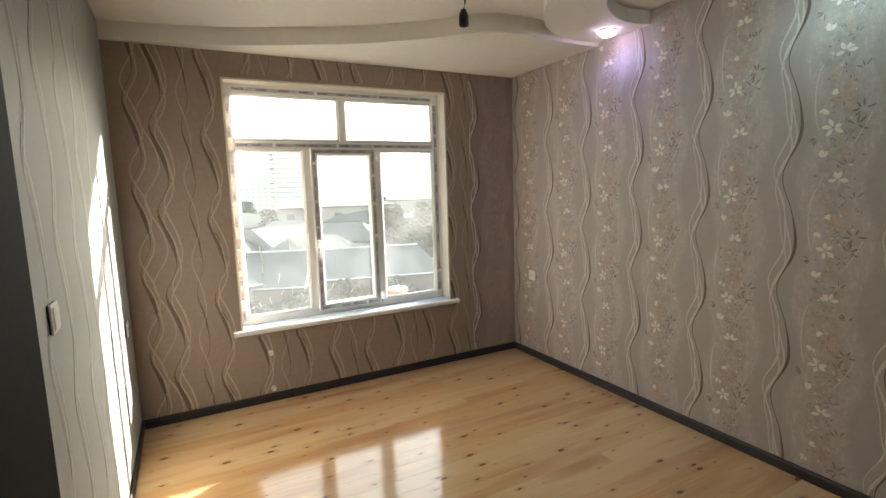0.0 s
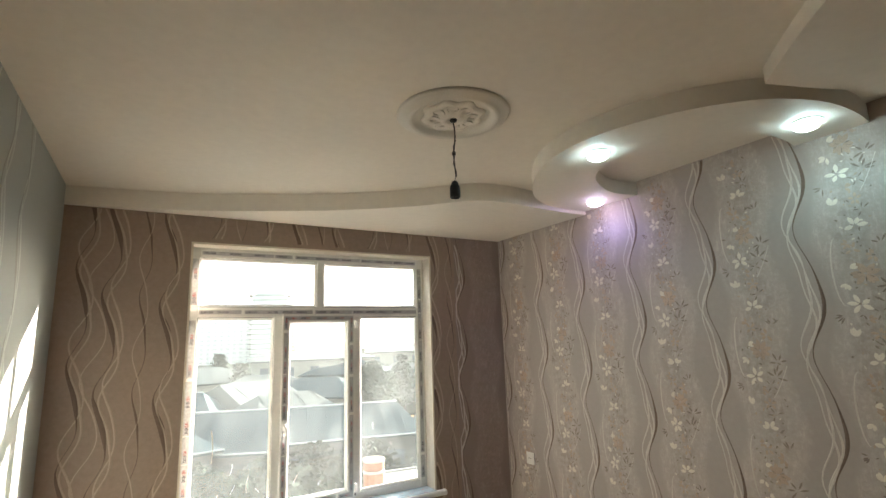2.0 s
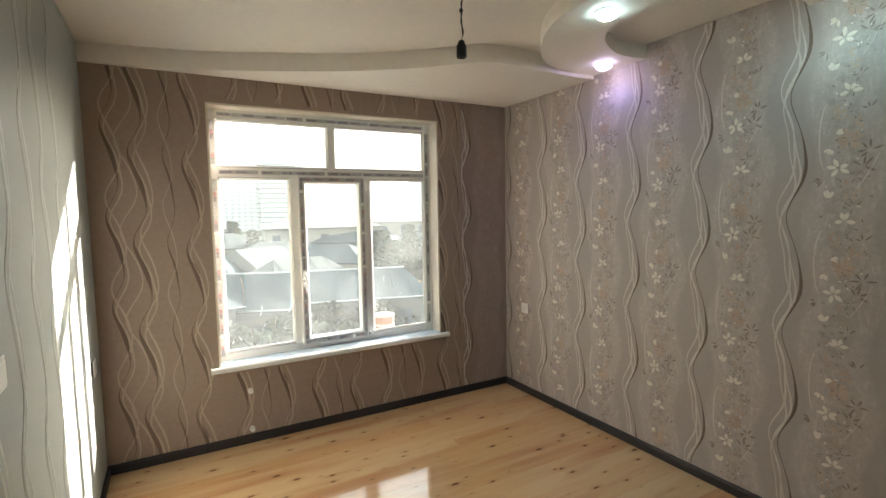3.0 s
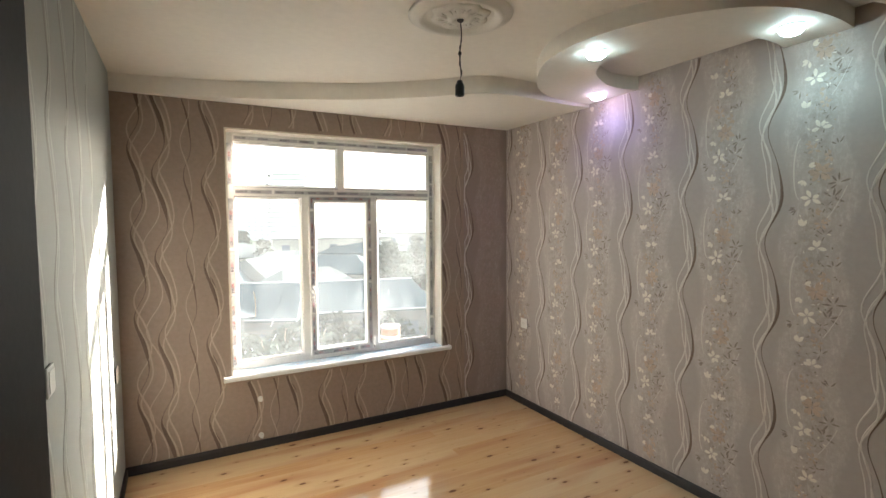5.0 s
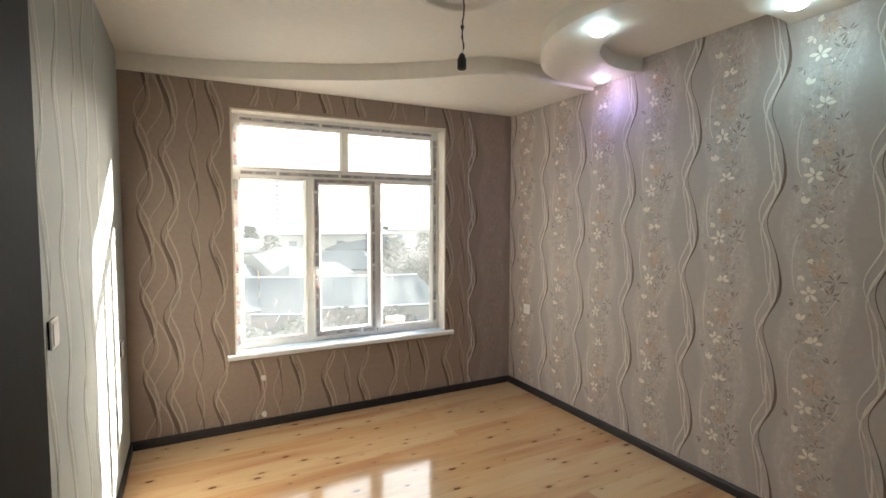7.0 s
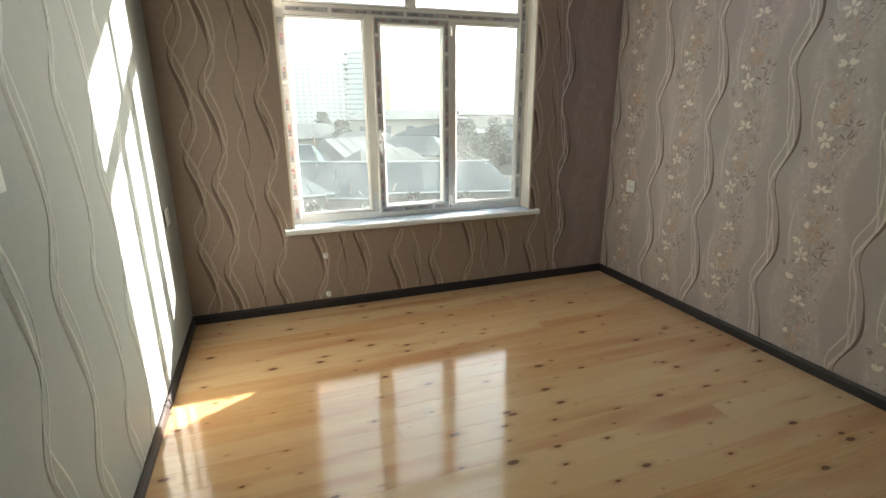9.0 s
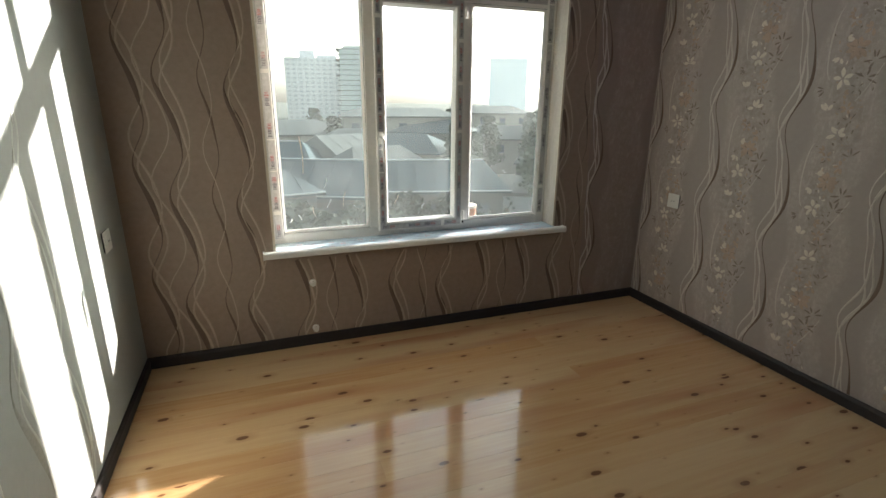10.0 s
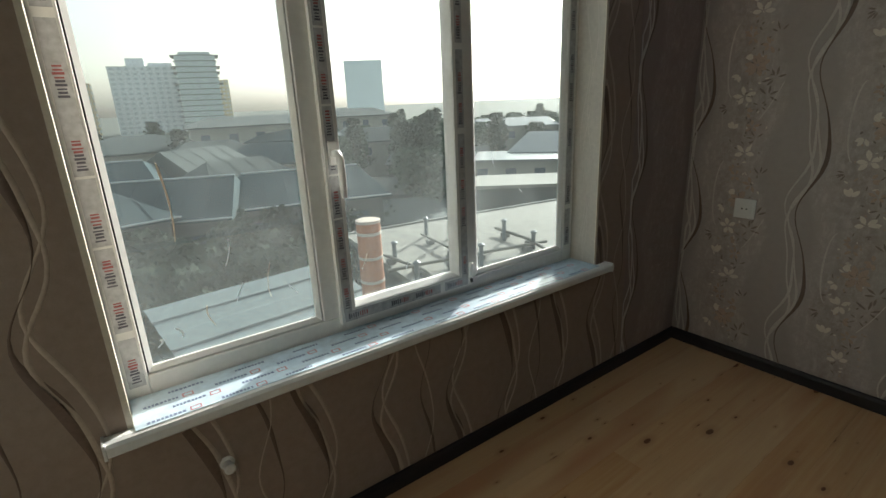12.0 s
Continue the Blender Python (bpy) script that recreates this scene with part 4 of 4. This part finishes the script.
RUST = mat("rusty_orange_pipe", (0.42, 0.17, 0.09), 0.7, var=0.3, scale=3, bump=0.3, bscale=30)
PIPE_BAND = mat("pale_mortar_band", (0.55, 0.45, 0.38), 0.8, var=0.1, scale=6)
ORANGE = mat("orange_machine_paint", (0.62, 0.28, 0.06), 0.5, var=0.15, scale=3)
FELT = mat("weathered_flat_roofing", (0.21, 0.20, 0.175), 0.9, var=0.35, scale=0.7)
FIBRE = mat("weathered_fibre_cement", (0.13, 0.16, 0.165), 0.8, var=0.3, scale=1.2)

bm = bmesh.new()
S = 3000.0
vs = [bm.verts.new((x, y, GROUND)) for x, y in ((-S, 1.0), (S, 1.0), (S, S), (-S, S))]
bm.faces.new(vs)
structure("ground", bm, EARTH, "dry ground that reaches to the horizon", "ground")
own = structure("wall_outer", box_bm(-8, 0.178, GROUND, 6, 0.5, -0.3), RENDER_GREY, "outer wall of the own house under the window")


def rot_box(cx, cy, z0, w, d, h, turn, bm=None, dx=0.0, dy=0.0):
    """A box w wide and d deep, turned about (cx, cy), moved by (dx, dy) before the turn."""
    bm = bm or bmesh.new()
    c, s = math.cos(turn), math.sin(turn)
    vs = []
    for z in (z0, z0 + h):
        for x, y in ((-w / 2, -d / 2), (w / 2, -d / 2), (w / 2, d / 2), (-w / 2, d / 2)):
            x, y = x + dx, y + dy
            vs.append(bm.verts.new((cx + x * c - y * s, cy + x * s + y * c, z)))
    for f in ((0, 3, 2, 1), (4, 5, 6, 7), (0, 1, 5, 4), (1, 2, 6, 5), (2, 3, 7, 6), (3, 0, 4, 7)):
        bm.faces.new([vs[i] for i in f])
    return bm


def house(az, d, w, dep, eaves, ridge, turn, wallm, roofm, label, hip=0.0, edge=False, wins=3):
    """A house on the ground: walls, a pitched or hipped roof with its edge boards, windows."""
    cx, cy = at(az, d)
    turn = radians(turn)
    h = thing("house", cx, cy, GROUND, label, "house", "houses of the quarter")
    part("wall", rot_box(cx, cy, GROUND, w, dep, eaves - GROUND, turn), wallm, h)
    c, s = math.cos(turn), math.sin(turn)
    def P(x, y, z):
        return (cx + x * c - y * s, cy + x * s + y * c, z)
    W, D, th = w / 2 + 0.45, dep / 2 + 0.45, 0.16
    bm = bmesh.new()
    lo = [bm.verts.new(P(x, y, eaves)) for x, y in ((-W, -D), (W, -D), (W, D), (-W, D))]
    up = [bm.verts.new(P(x, y, eaves + th)) for x, y in ((-W, -D), (W, -D), (W, D), (-W, D))]
    ra, rb = bm.verts.new(P(-W + hip, 0, ridge)), bm.verts.new(P(W - hip, 0, ridge))
    bm.faces.new(lo[::-1])
    for i in range(4):
        bm.faces.new((lo[i], lo[(i + 1) % 4], up[(i + 1) % 4], up[i]))
    bm.faces.new((up[0], up[1], rb, ra))
    bm.faces.new((up[2], up[3], ra, rb))
    bm.faces.new((up[1], up[2], rb))
    bm.faces.new((up[3], up[0], ra))
    roof = part("roof", bm, roofm, h)
    if edge:
        b = tube_bm([P(-W + hip, 0, ridge + 0.05), P(W - hip, 0, ridge + 0.05)], 0.06, 6)
        tube_bm([P(-W, -D - 0.05, eaves + th), P(W, -D - 0.05, eaves + th)], 0.05, 6, b)
        part("ridge_cap", b, FASCIA_WHITE, roof, "white ridge and eaves flashing")
    # sheet seams on the slope that faces the window
    b = bmesh.new()
    k = int(w / 1.1)
    for i in range(1, k):
        x = -W + 2 * W * i / k
        t = max(0.0, min(1.0, (W - abs(x)) / hip)) if hip else 1.0
        p0, p1 = Vector(P(x, -D, eaves + th + 0.02)), Vector(P(x, -D + D * t, eaves + th + (ridge - eaves - th) * t + 0.02))
        if (p1 - p0).length > 0.5:
            tube_bm([p0, p1], 0.016, 4, b)
    part("roof_seam", b, roofm, roof)
    for i in range(wins):
        x = -w / 2 + w * (i + 0.5) / wins
        win = part("window", rot_box(cx, cy, eaves - 2.0, 1.1, 0.1, 1.2, turn, None, x, -dep / 2 - 0.02), WINDOW_DARK, h)
        part("sill", rot_box(cx, cy, eaves - 2.08, 1.26, 0.06, 0.08, turn, None, x, -dep / 2 - 0.04), FASCIA_WHITE, win)
    return h


house(-3, 31, 8, 7, -4.0, -2.6, 10, RENDER_GREY, ROOF_BLUE, "low grey house with a blue-grey sheet roof and white edges", 2, True)
house(6.2, 33, 7.5, 7, -4.4, -2.5, -24, RENDER_GREY, ROOF_BLUE, "grey house with a steep blue-grey sheet roof and a white edge", 0.3, True)
house(13.2, 40, 6.5, 6, -4.0, -2.2, 14, RENDER_PALE, ROOF_GREY, "small pale house with a grey roof", 1.5, False, 2)
house(19.8, 34, 9, 7, -4.4, -2.7, -14, RENDER_GREY, ROOF_BLUE, "grey house with a blue-grey sheet roof and white edges", 1.2, True, 3)
house(1.5, 43, 7, 6, -3.6, -2.0, -18, RENDER_PALE, ROOF_BLUE, "small pale house with a blue-grey roof", 1.5, True, 2)
house(9.4, 46, 6, 6, -3.4, -1.6, 30, RENDER_GREY, ROOF_GREY, "narrow grey house with a steep grey roof", 0.3, False, 2)
house(16.8, 50, 8, 7, -3.5, -1.8, -35, RENDER_PALE, ROOF_BLUE, "pale house with a hipped blue-grey roof", 2.5, False, 3)
house(6.5, 26.5, 9, 4, -6.6, -5.6, -10, RENDER_GREY, ROOF_BLUE, "long grey outbuilding with a blue-grey sheet roof", 0.2, False, 3)
house(4.5, 64, 13, 10, -2.6, -0.9, 2, RENDER_PALE, ROOF_GREY, "wide house with a hipped grey roof", 5, False, 5)
house(11.0, 52, 9, 8, -3.2, -1.4, -6, RENDER_PALE, ROOF_GREY, "small pale house with a grey hipped roof", 3, False, 3)
house(15.5, 78, 17, 12, -0.9, 0.4, -8, RENDER_PALE, ROOF_GREY, "tall pale house with a low grey roof behind the others", 3, False, 5)
house(19.8, 74, 11, 9, -3.0, -1.0, -30, RENDER_GREY, ROOF_BLUE, "house with a dark hipped roof", 4)
house(30, 85, 20, 10, -4.5, -2.4, -25, RENDER_PALE, ROOF_GREY, "long pale house with a grey roof among trees", 3, False, 5)
house(36, 66, 14, 8, -6.2, -4.6, -35, RENDER_GREY, ROOF_GREY, "low grey shed with a long roof", 1, False, 5)
house(44, 95, 16, 9, -3.6, -2.2, -45, RENDER_PALE, ROOF_PALE, "white two-storey house with a pale sheet roof", 2, False, 5)
house(26, 110, 16, 12, -1.0, 0.6, -20, RENDER_PALE, ROOF_GREY, "distant house with a domed grey roof", 4, False, 4)
house(-9, 48, 14, 9, -3.6, -1.4, 12, RENDER_PALE, ROOF_GREY, "pale house with a grey hipped roof", 3)
house(44, 56, 15, 8, -5.0, -4.4, -46, RENDER_PALE, ROOF_PALE, "long low pale building with a nearly flat light roof", 1, False, 5)
house(33.5, 45, 9, 6, -6.4, -5.2, -30, RENDER_GREY, ROOF_GREY, "low grey outbuilding with a grey roof", 0.5, False, 3)
house(52, 60, 16, 10, -4.6, -2.6, -50, RENDER_PALE, ROOF_PALE, "pale house with a light sheet roof", 2)
house(12.5, 23.5, 6, 5, -7.0, -6.2, -12, RENDER_GREY, ROOF_GREY, "small shed with a grey roof in the yard", 0.2, False, 1)


def tower(az, d, w, dep, top, turn, wallm, label, floors, bays, slab=0.0, steps=()):
    """A high-rise: core, floor slabs that stand proud, windows in every storey."""
    cx, cy = at(az, d)
    turn = radians(turn)
    tw = thing("apartment_tower", cx, cy, GROUND, label, "high-rise building")
    part("wall", rot_box(cx, cy, GROUND, w, dep, top - GROUND, turn), wallm, tw)
    for (dx, ww, extra) in steps:
        part("roof_block", rot_box(cx, cy, top, ww, dep * 0.6, extra, turn, None, dx, 0), wallm, tw)
    fh = (top - GROUND) / floors
    b, g = bmesh.new(), bmesh.new()
    for i in range(1, floors + 1):
        o = slab * (1 + 0.5 * math.sin(i * 2.3)) if slab else 0.35
        rot_box(cx, cy, GROUND + fh * i - 0.35, w + 2 * o, dep + 0.8, 0.4, turn, b)
    for i in range(floors):
        for k in range(bays):
            rot_box(cx, cy, GROUND + fh * (i + 0.28), w / bays * 0.5, 0.2, fh * 0.45, turn, g, -w / 2 + w * (k + 0.5) / bays, -dep / 2 - 0.1)
        for k in range(4):
            rot_box(cx, cy, GROUND + fh * (i + 0.28), 0.2, dep / 4 * 0.5, fh * 0.45, turn, g, w / 2 + 0.1, -dep / 2 + dep * (k + 0.5) / 4)
    part("floor_slab", b, CONCRETE if slab else wallm, tw)
    o = part("window", g, TOWER_GLASS_HAZED if wallm is TOWER_BLUE_HAZED else TOWER_WINDOW_HAZED, tw)
    tagged(o, kind="stuff")
    return tw


tower(6.3, 340, 33, 18, 26.5, -8, TOWER_GREY_HAZED, "grey high-rise with stepped top and many storeys", 14, 9, 0, ((-3, 9, 4.5), (9, 12, 2.0)))
tower(11.0, 325, 20, 20, 31, -12, TOWER_GREEN_HAZED, "unfinished high-rise wrapped in green netting with jutting slabs", 14, 3, 1.6, ((0, 16, 2.0),))
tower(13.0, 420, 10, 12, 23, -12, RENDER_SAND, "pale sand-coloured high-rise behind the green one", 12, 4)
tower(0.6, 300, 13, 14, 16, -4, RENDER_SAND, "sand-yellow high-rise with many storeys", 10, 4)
tower(-2.8, 290, 12, 14, 24, -4, TOWER_GREY_HAZED, "grey high-rise at the edge of the quarter", 13, 4)
tower(27.6, 520, 36, 24, 42, -26, TOWER_BLUE_HAZED, "blue glazed tower far off, paled in its colour for haze", 16, 8)

# flat roofs close by, with small vent pipes and ducts
flat = thing("flat_roof_building", 11.6, 11.9, GROUND, "low building with a weathered flat roof that carries pipes", "building")
ft = radians(-8)
part("wall", rot_box(11.6, 11.9, GROUND, 13.2, 6.4, 6.2, ft), RENDER_GREY, flat)
part("roof", rot_box(11.6, 11.9, -3.8, 13.6, 6.8, 0.18, ft), FELT, flat)
b = bmesh.new()
for dy in (-3.35, 3.35):
    rot_box(11.6, 11.9, -3.62, 13.6, 0.1, 0.06, ft, b, 0, dy)
part("roof_edge", b, CONCRETE, flat)
rnd = random.Random(3)
for az, d in ((29.6, 15.0), (32.2, 12.6), (33.6, 18.0), (40.2, 14.0), (43.0, 17.0), (39.0, 11.6), (46.5, 16.0), (36.5, 17.5)):
    x, y = at(az, d)
    v = thing("vent_pipe", x, y, -3.62, "short grey vent pipe with a cap on the flat roof", "vent pipe", "vent pipes on the flat roof")
    hgt = rnd.uniform(0.55, 0.8)
    part("pipe", lathe_bm([(0.07, 0), (0.07, hgt)], 12, (x, y, -3.62)), ROOF_PALE, v)
    part("cap", lathe_bm([(0.11, hgt), (0.11, hgt + 0.04), (0.02, hgt + 0.10)], 12, (x, y, -3.62)), ROOF_PALE, v)
for (a0, d0), (a1, d1), r in (((28.6, 13.6), (48, 16.2), 0.09), ((27.6, 15.5), (38, 11.2), 0.09), ((30.5, 12.0), (47, 12.8), 0.07), ((33, 17.5), (39.5, 13.0), 0.07), ((42, 18), (49.5, 14.5), 0.10)):
    p0, p1 = at(a0, d0), at(a1, d1)
    v = thing("roof_pipe", p0[0], p0[1], -3.62, "long grey service pipe lying on blocks over the flat roof", "pipe", "service pipes on the flat roof")
    mid = ((p0[0] + p1[0]) / 2 + 0.3, (p0[1] + p1[1]) / 2, -3.42)
    part("pipe", tube_bm([(*p0, -3.42), mid, (*p1, -3.42)], r * 0.6, 8), FELT, v)
    b = bmesh.new()
    for q in (0.15, 0.5, 0.85):
        x, y = (mid[0], mid[1]) if q == 0.5 else ((p0[0] + (mid[0] - p0[0]) * 2 * q, p0[1] + (mid[1] - p0[1]) * 2 * q) if q < 0.5 else (mid[0] + (p1[0] - mid[0]) * (2 * q - 1), mid[1] + (p1[1] - mid[1]) * (2 * q - 1)))
        rot_box(x, y, -3.62, 0.25, 0.25, 0.14, ft, b)
    part("block", b, CONCRETE, v)
far = thing("flat_roof_building", 26, 27, GROUND, "long low building with a bright flat roof", "building")
part("wall", rot_box(27, 27, GROUND, 12, 5, 4.6, radians(-38)), RENDER_GREY, far)
part("roof", rot_box(27, 27, -5.4, 12.6, 5.6, 0.25, radians(-38)), FELT, far)
far = thing("flat_roof_building", 13, 30, GROUND, "low building with a weathered flat roof", "building")
part("wall", rot_box(13, 30, GROUND, 15, 8, 3.6, radians(-24)), RENDER_GREY, far)
part("roof", rot_box(13, 30, -6.4, 15.6, 8.6, 0.25, radians(-24)), ROOF_GREY, far)

# corrugated lean-to roof close under the window
lean = thing("lean_to", 0.1, 8.6, GROUND, "lean-to with a weathered corrugated roof close under the window", "shed")
lt = radians(6)
part("wall", rot_box(0.2, 8.4, GROUND, 3.4, 3.2, 6.9, lt), RENDER_GREY, lean)
bm = bmesh.new()
c, s = math.cos(lt), math.sin(lt)
nx, ny = 6, 130
rows = []
for j in range(ny + 1):
    row = []
    for i in range(nx + 1):
        x, y = -2.0 + 4.2 * i / nx, -2.3 + 4.3 * j / ny
        z = -2.72 + 0.10 * (y - 2.0) + 0.045 * ((y / 0.62) % 1.0)
        row.append(bm.verts.new((0.2 + x * c - y * s, 8.5 + x * s + y * c, z)))
    rows.append(row)
for a, b in zip(rows, rows[1:]):
    for i in range(nx):
        bm.faces.new((a[i], a[i + 1], b[i + 1], b[i]))
part("corrugated_sheet", bm, FIBRE, lean, smooth=True)
b = bmesh.new()
for y in (-1.4, -0.1, 1.2):
    z = -2.72 + 0.10 * (y - 2.0) + 0.05
    tube_bm([(0.2 - 2.0 * c - y * s, 8.5 - 2.0 * s + y * c, z), (0.2 + 2.2 * c - y * s, 8.5 + 2.2 * s + y * c, z)], 0.035, 6, b)
part("batten", b, ROOF_PALE, lean)
led = thing("window_ledge", -1.6, 0.6, 0.1, "pale sheet-metal ledge outside under the window", "ledge")
part("sheet", box_bm(-2.7, 0.1765, 0.535, -0.6, 0.34, 0.553, bevel=0.004), ROOF_PALE, led)
led.location = (-1.6, 0.3, 0.43)
bpy.context.view_layer.update()
led.children[0].matrix_parent_inverse = led.matrix_world.inverted()

# rust-coloured chimney of stacked pipe sections
px, py = at(26.7, 8.0)
ch = thing("chimney_pipe", px, py, GROUND, "tall rust-orange chimney pipe of stacked sections with pale joints", "chimney")
z = GROUND
k = 0
while z < -0.62:
    z1 = min(z + 0.42, -0.56)
    part("section", lathe_bm([(0.195, 0.0), (0.205, 0.02), (0.200, z1 - z - 0.06), (0.195, z1 - z - 0.055)], 20, (px, py, z)), RUST, ch, smooth=False)
    part("joint", lathe_bm([(0.192, z1 - z - 0.054), (0.210, z1 - z - 0.045), (0.210, z1 - z - 0.008), (0.192, z1 - z - 0.001)], 20, (px, py, z)), PIPE_BAND, ch)
    z = z1
    k += 1

# orange lorry in the yard far off
tx, ty = at(27.4, 60)
lorry = thing("lorry", tx, ty, GROUND, "orange lorry with a boxy load parked between the houses", "lorry")
part("chassis", rot_box(tx, ty, GROUND + 0.55, 6.2, 2.0, 0.35, -0.5), BLACK, lorry)
part("cab", rot_box(tx, ty, GROUND + 0.9, 1.9, 2.2, 1.9, -0.5, None, -2.1, 0), ORANGE, lorry)
part("tank", rot_box(tx, ty, GROUND + 0.9, 3.6, 2.1, 1.5, -0.5, None, 1.1, 0), ORANGE, lorry)
part("windscreen", rot_box(tx, ty, GROUND + 1.8, 1.3, 0.06, 0.7, -0.5, None, -2.1, -1.13), WINDOW_DARK, lorry)
for dx in (-2.1, 0.6, 2.0):
    for dy in (-1.0, 1.0):
        cxx, cyy = tx + dx * math.cos(-0.5) - dy * math.sin(-0.5), ty + dx * math.sin(-0.5) + dy * math.cos(-0.5)
        w = lathe_bm([(0.2, -0.14), (0.5, -0.13), (0.5, 0.13), (0.2, 0.14)], 16)
        bmesh.ops.rotate(w, verts=w.verts, matrix=Matrix.Rotation(radians(90), 3, "X"))
        bmesh.ops.rotate(w, verts=w.verts, matrix=Matrix.Rotation(-0.5, 3, "Z"))
        bmesh.ops.translate(w, verts=w.verts, vec=(cxx, cyy, GROUND + 0.5))
        part("tyre", w, BLACK, lorry)


# trees
def tree(x, y, h, r, seed, material, label, group="trees"):
    rnd = random.Random(seed)
    t = thing("tree", x, y, GROUND, label, "tree", group)
    b = tube_bm([(x, y, GROUND), (x + 0.1, y, GROUND + h * 0.35), (x + rnd.uniform(-0.3, 0.3), y + 0.1, GROUND + h * 0.7)], [0.22, 0.16, 0.06], 7)
    for i in range(5):
        a = rnd.uniform(0, 6.28)
        z0 = GROUND + h * rnd.uniform(0.3, 0.6)
        tube_bm([(x, y, z0), (x + 0.6 * r * math.cos(a), y + 0.6 * r * math.sin(a), z0 + h * 0.2)], [0.08, 0.03], 5, b)
    part("trunk", b, BARK, t)
    n = 1100
    co, fa = [], []
    for i in range(n):
        u = rnd.random()
        zz = GROUND + h * (0.3 + 0.7 * u)
        rr = r * math.sqrt(rnd.random()) * (0.35 + 0.75 * math.sin(math.pi * (0.12 + 0.85 * u))) * (0.8 + 0.35 * math.sin(5 * u + seed + i % 3))
        a = rnd.uniform(0, 6.28)
        c = Vector((x + rr * math.cos(a), y + rr * math.sin(a), zz))
        e1 = Vector((rnd.uniform(-1, 1), rnd.uniform(-1, 1), rnd.uniform(-1, 1))).normalized() * rnd.uniform(0.12, 0.27)
        e2 = e1.orthogonal().normalized() * rnd.uniform(0.10, 0.26)
        k = len(co)
        co += [c - e1, c + e2, c + e1, c - e2]
        fa.append((k, k + 1, k + 2, k + 3))
    me = bpy.data.meshes.new("crown")
    me.from_pydata([tuple(v) for v in co], [], fa)
    me.materials.append(material)
    o = new("crown", me)
    o.parent = t
    o.matrix_parent_inverse = t.matrix_basis.inverted()
    return t


base = tree(*at(33, 70), 7.5, 2.6, 1, LEAF, "leafy dusty green tree between the houses")
tall = tree(*at(31, 96), 9.5, 1.5, 2, LEAF_DARK, "slim dark cypress-like tree")
rnd = random.Random(21)
for i in range(150):
    az = rnd.uniform(20, 58) if i < 95 else rnd.uniform(-14, 20)
    d = rnd.uniform(58, 150)
    x, y = at(az, d)
    if i > 125:
        az, d = rnd.uniform(22, 50), rnd.uniform(38, 58)
        x, y = at(az, d)
    if d < 64 and (23.5 < az < 31 or 39 < az < 50):
        continue
    src = base if rnd.random() < 0.7 else tall
    sx, sy = (at(33, 70) if src is base else at(31, 96))
    copy_thing(src, Matrix.Translation((x, y, GROUND)) @ Matrix.Rotation(rnd.uniform(0, 6.28), 4, "Z"))
yard = tree(*at(2.5, 20), 5.8, 2.7, 5, LEAF_DARK, "low bushy dark tree in the yard below", "yard trees")
for az, d in ((3.2, 27), (12, 30), (16.5, 29), (22.5, 29), (9.5, 37), (17, 38), (22, 37), (-0.5, 36), (25, 34), (6.5, 19), (10.5, 18.5), (14, 20), (-2, 18), (17, 17.5), (8.5, 22), (21, 22), (0, 24), (4.5, 16), (8.5, 15.5), (12.5, 16), (15.5, 23), (24, 19), (5.5, 24), (11.5, 26)):
    copy_thing(yard, Matrix.Translation((*at(az, d), GROUND)) @ Matrix.Rotation(az, 4, "Z"))

# dried paint drips and sticker scraps on the panes
DRIP = mat("dried_paint_drip", (0.60, 0.50, 0.38), 0.7, var=0.2, scale=20)
SCRAP = mat("pale_scrap", (0.72, 0.76, 0.76), 0.6)
rnd = random.Random(17)
for i, (x, z, ln, w, m) in enumerate(((-2.22, 1.15, 0.20, 0.007, DRIP), (-2.10, 0.93, 0.07, 0.004, SCRAP), (-2.08, 0.80, 0.05, 0.004, SCRAP), (-1.99, 0.84, 0.10, 0.003, DRIP), (-2.16, 0.76, 0.06, 0.004, DRIP),
                                      (-1.93, 0.76, 0.03, 0.004, SCRAP), (-2.25, 0.72, 0.03, 0.008, SCRAP), (-2.30, 0.70, 0.02, 0.010, SCRAP), (-1.69, 0.80, 0.05, 0.005, DRIP), (-1.52, 0.74, 0.03, 0.004, SCRAP),
                                      (-1.12, 1.08, 0.06, 0.003, SCRAP), (-0.98, 0.92, 0.02, 0.004, SCRAP))):
    y = 0.1492 if not -1.8 < x < -1.3 else SY + 0.0442
    pts = [(x + 0.012 * math.sin(i + 2.5 * k / 8), y, z - ln * k / 8) for k in range(9)]
    b = bmesh.new()
    rows = []
    for k, p in enumerate(pts):
        q = w * (0.4 + 0.6 * abs(math.sin(1.3 * k + i))) * (1 - 0.5 * k / 8)
        rows.append([b.verts.new((p[0] - q / 2, p[1], p[2])), b.verts.new((p[0], p[1] - 0.0006, p[2])), b.verts.new((p[0] + q / 2, p[1], p[2]))])
    for a, c2 in zip(rows, rows[1:]):
        for k in range(2):
            b.faces.new((a[k], a[k + 1], c2[k + 1], c2[k]))
    part("paint_drip", b, m, window, "dried drip on the glass")
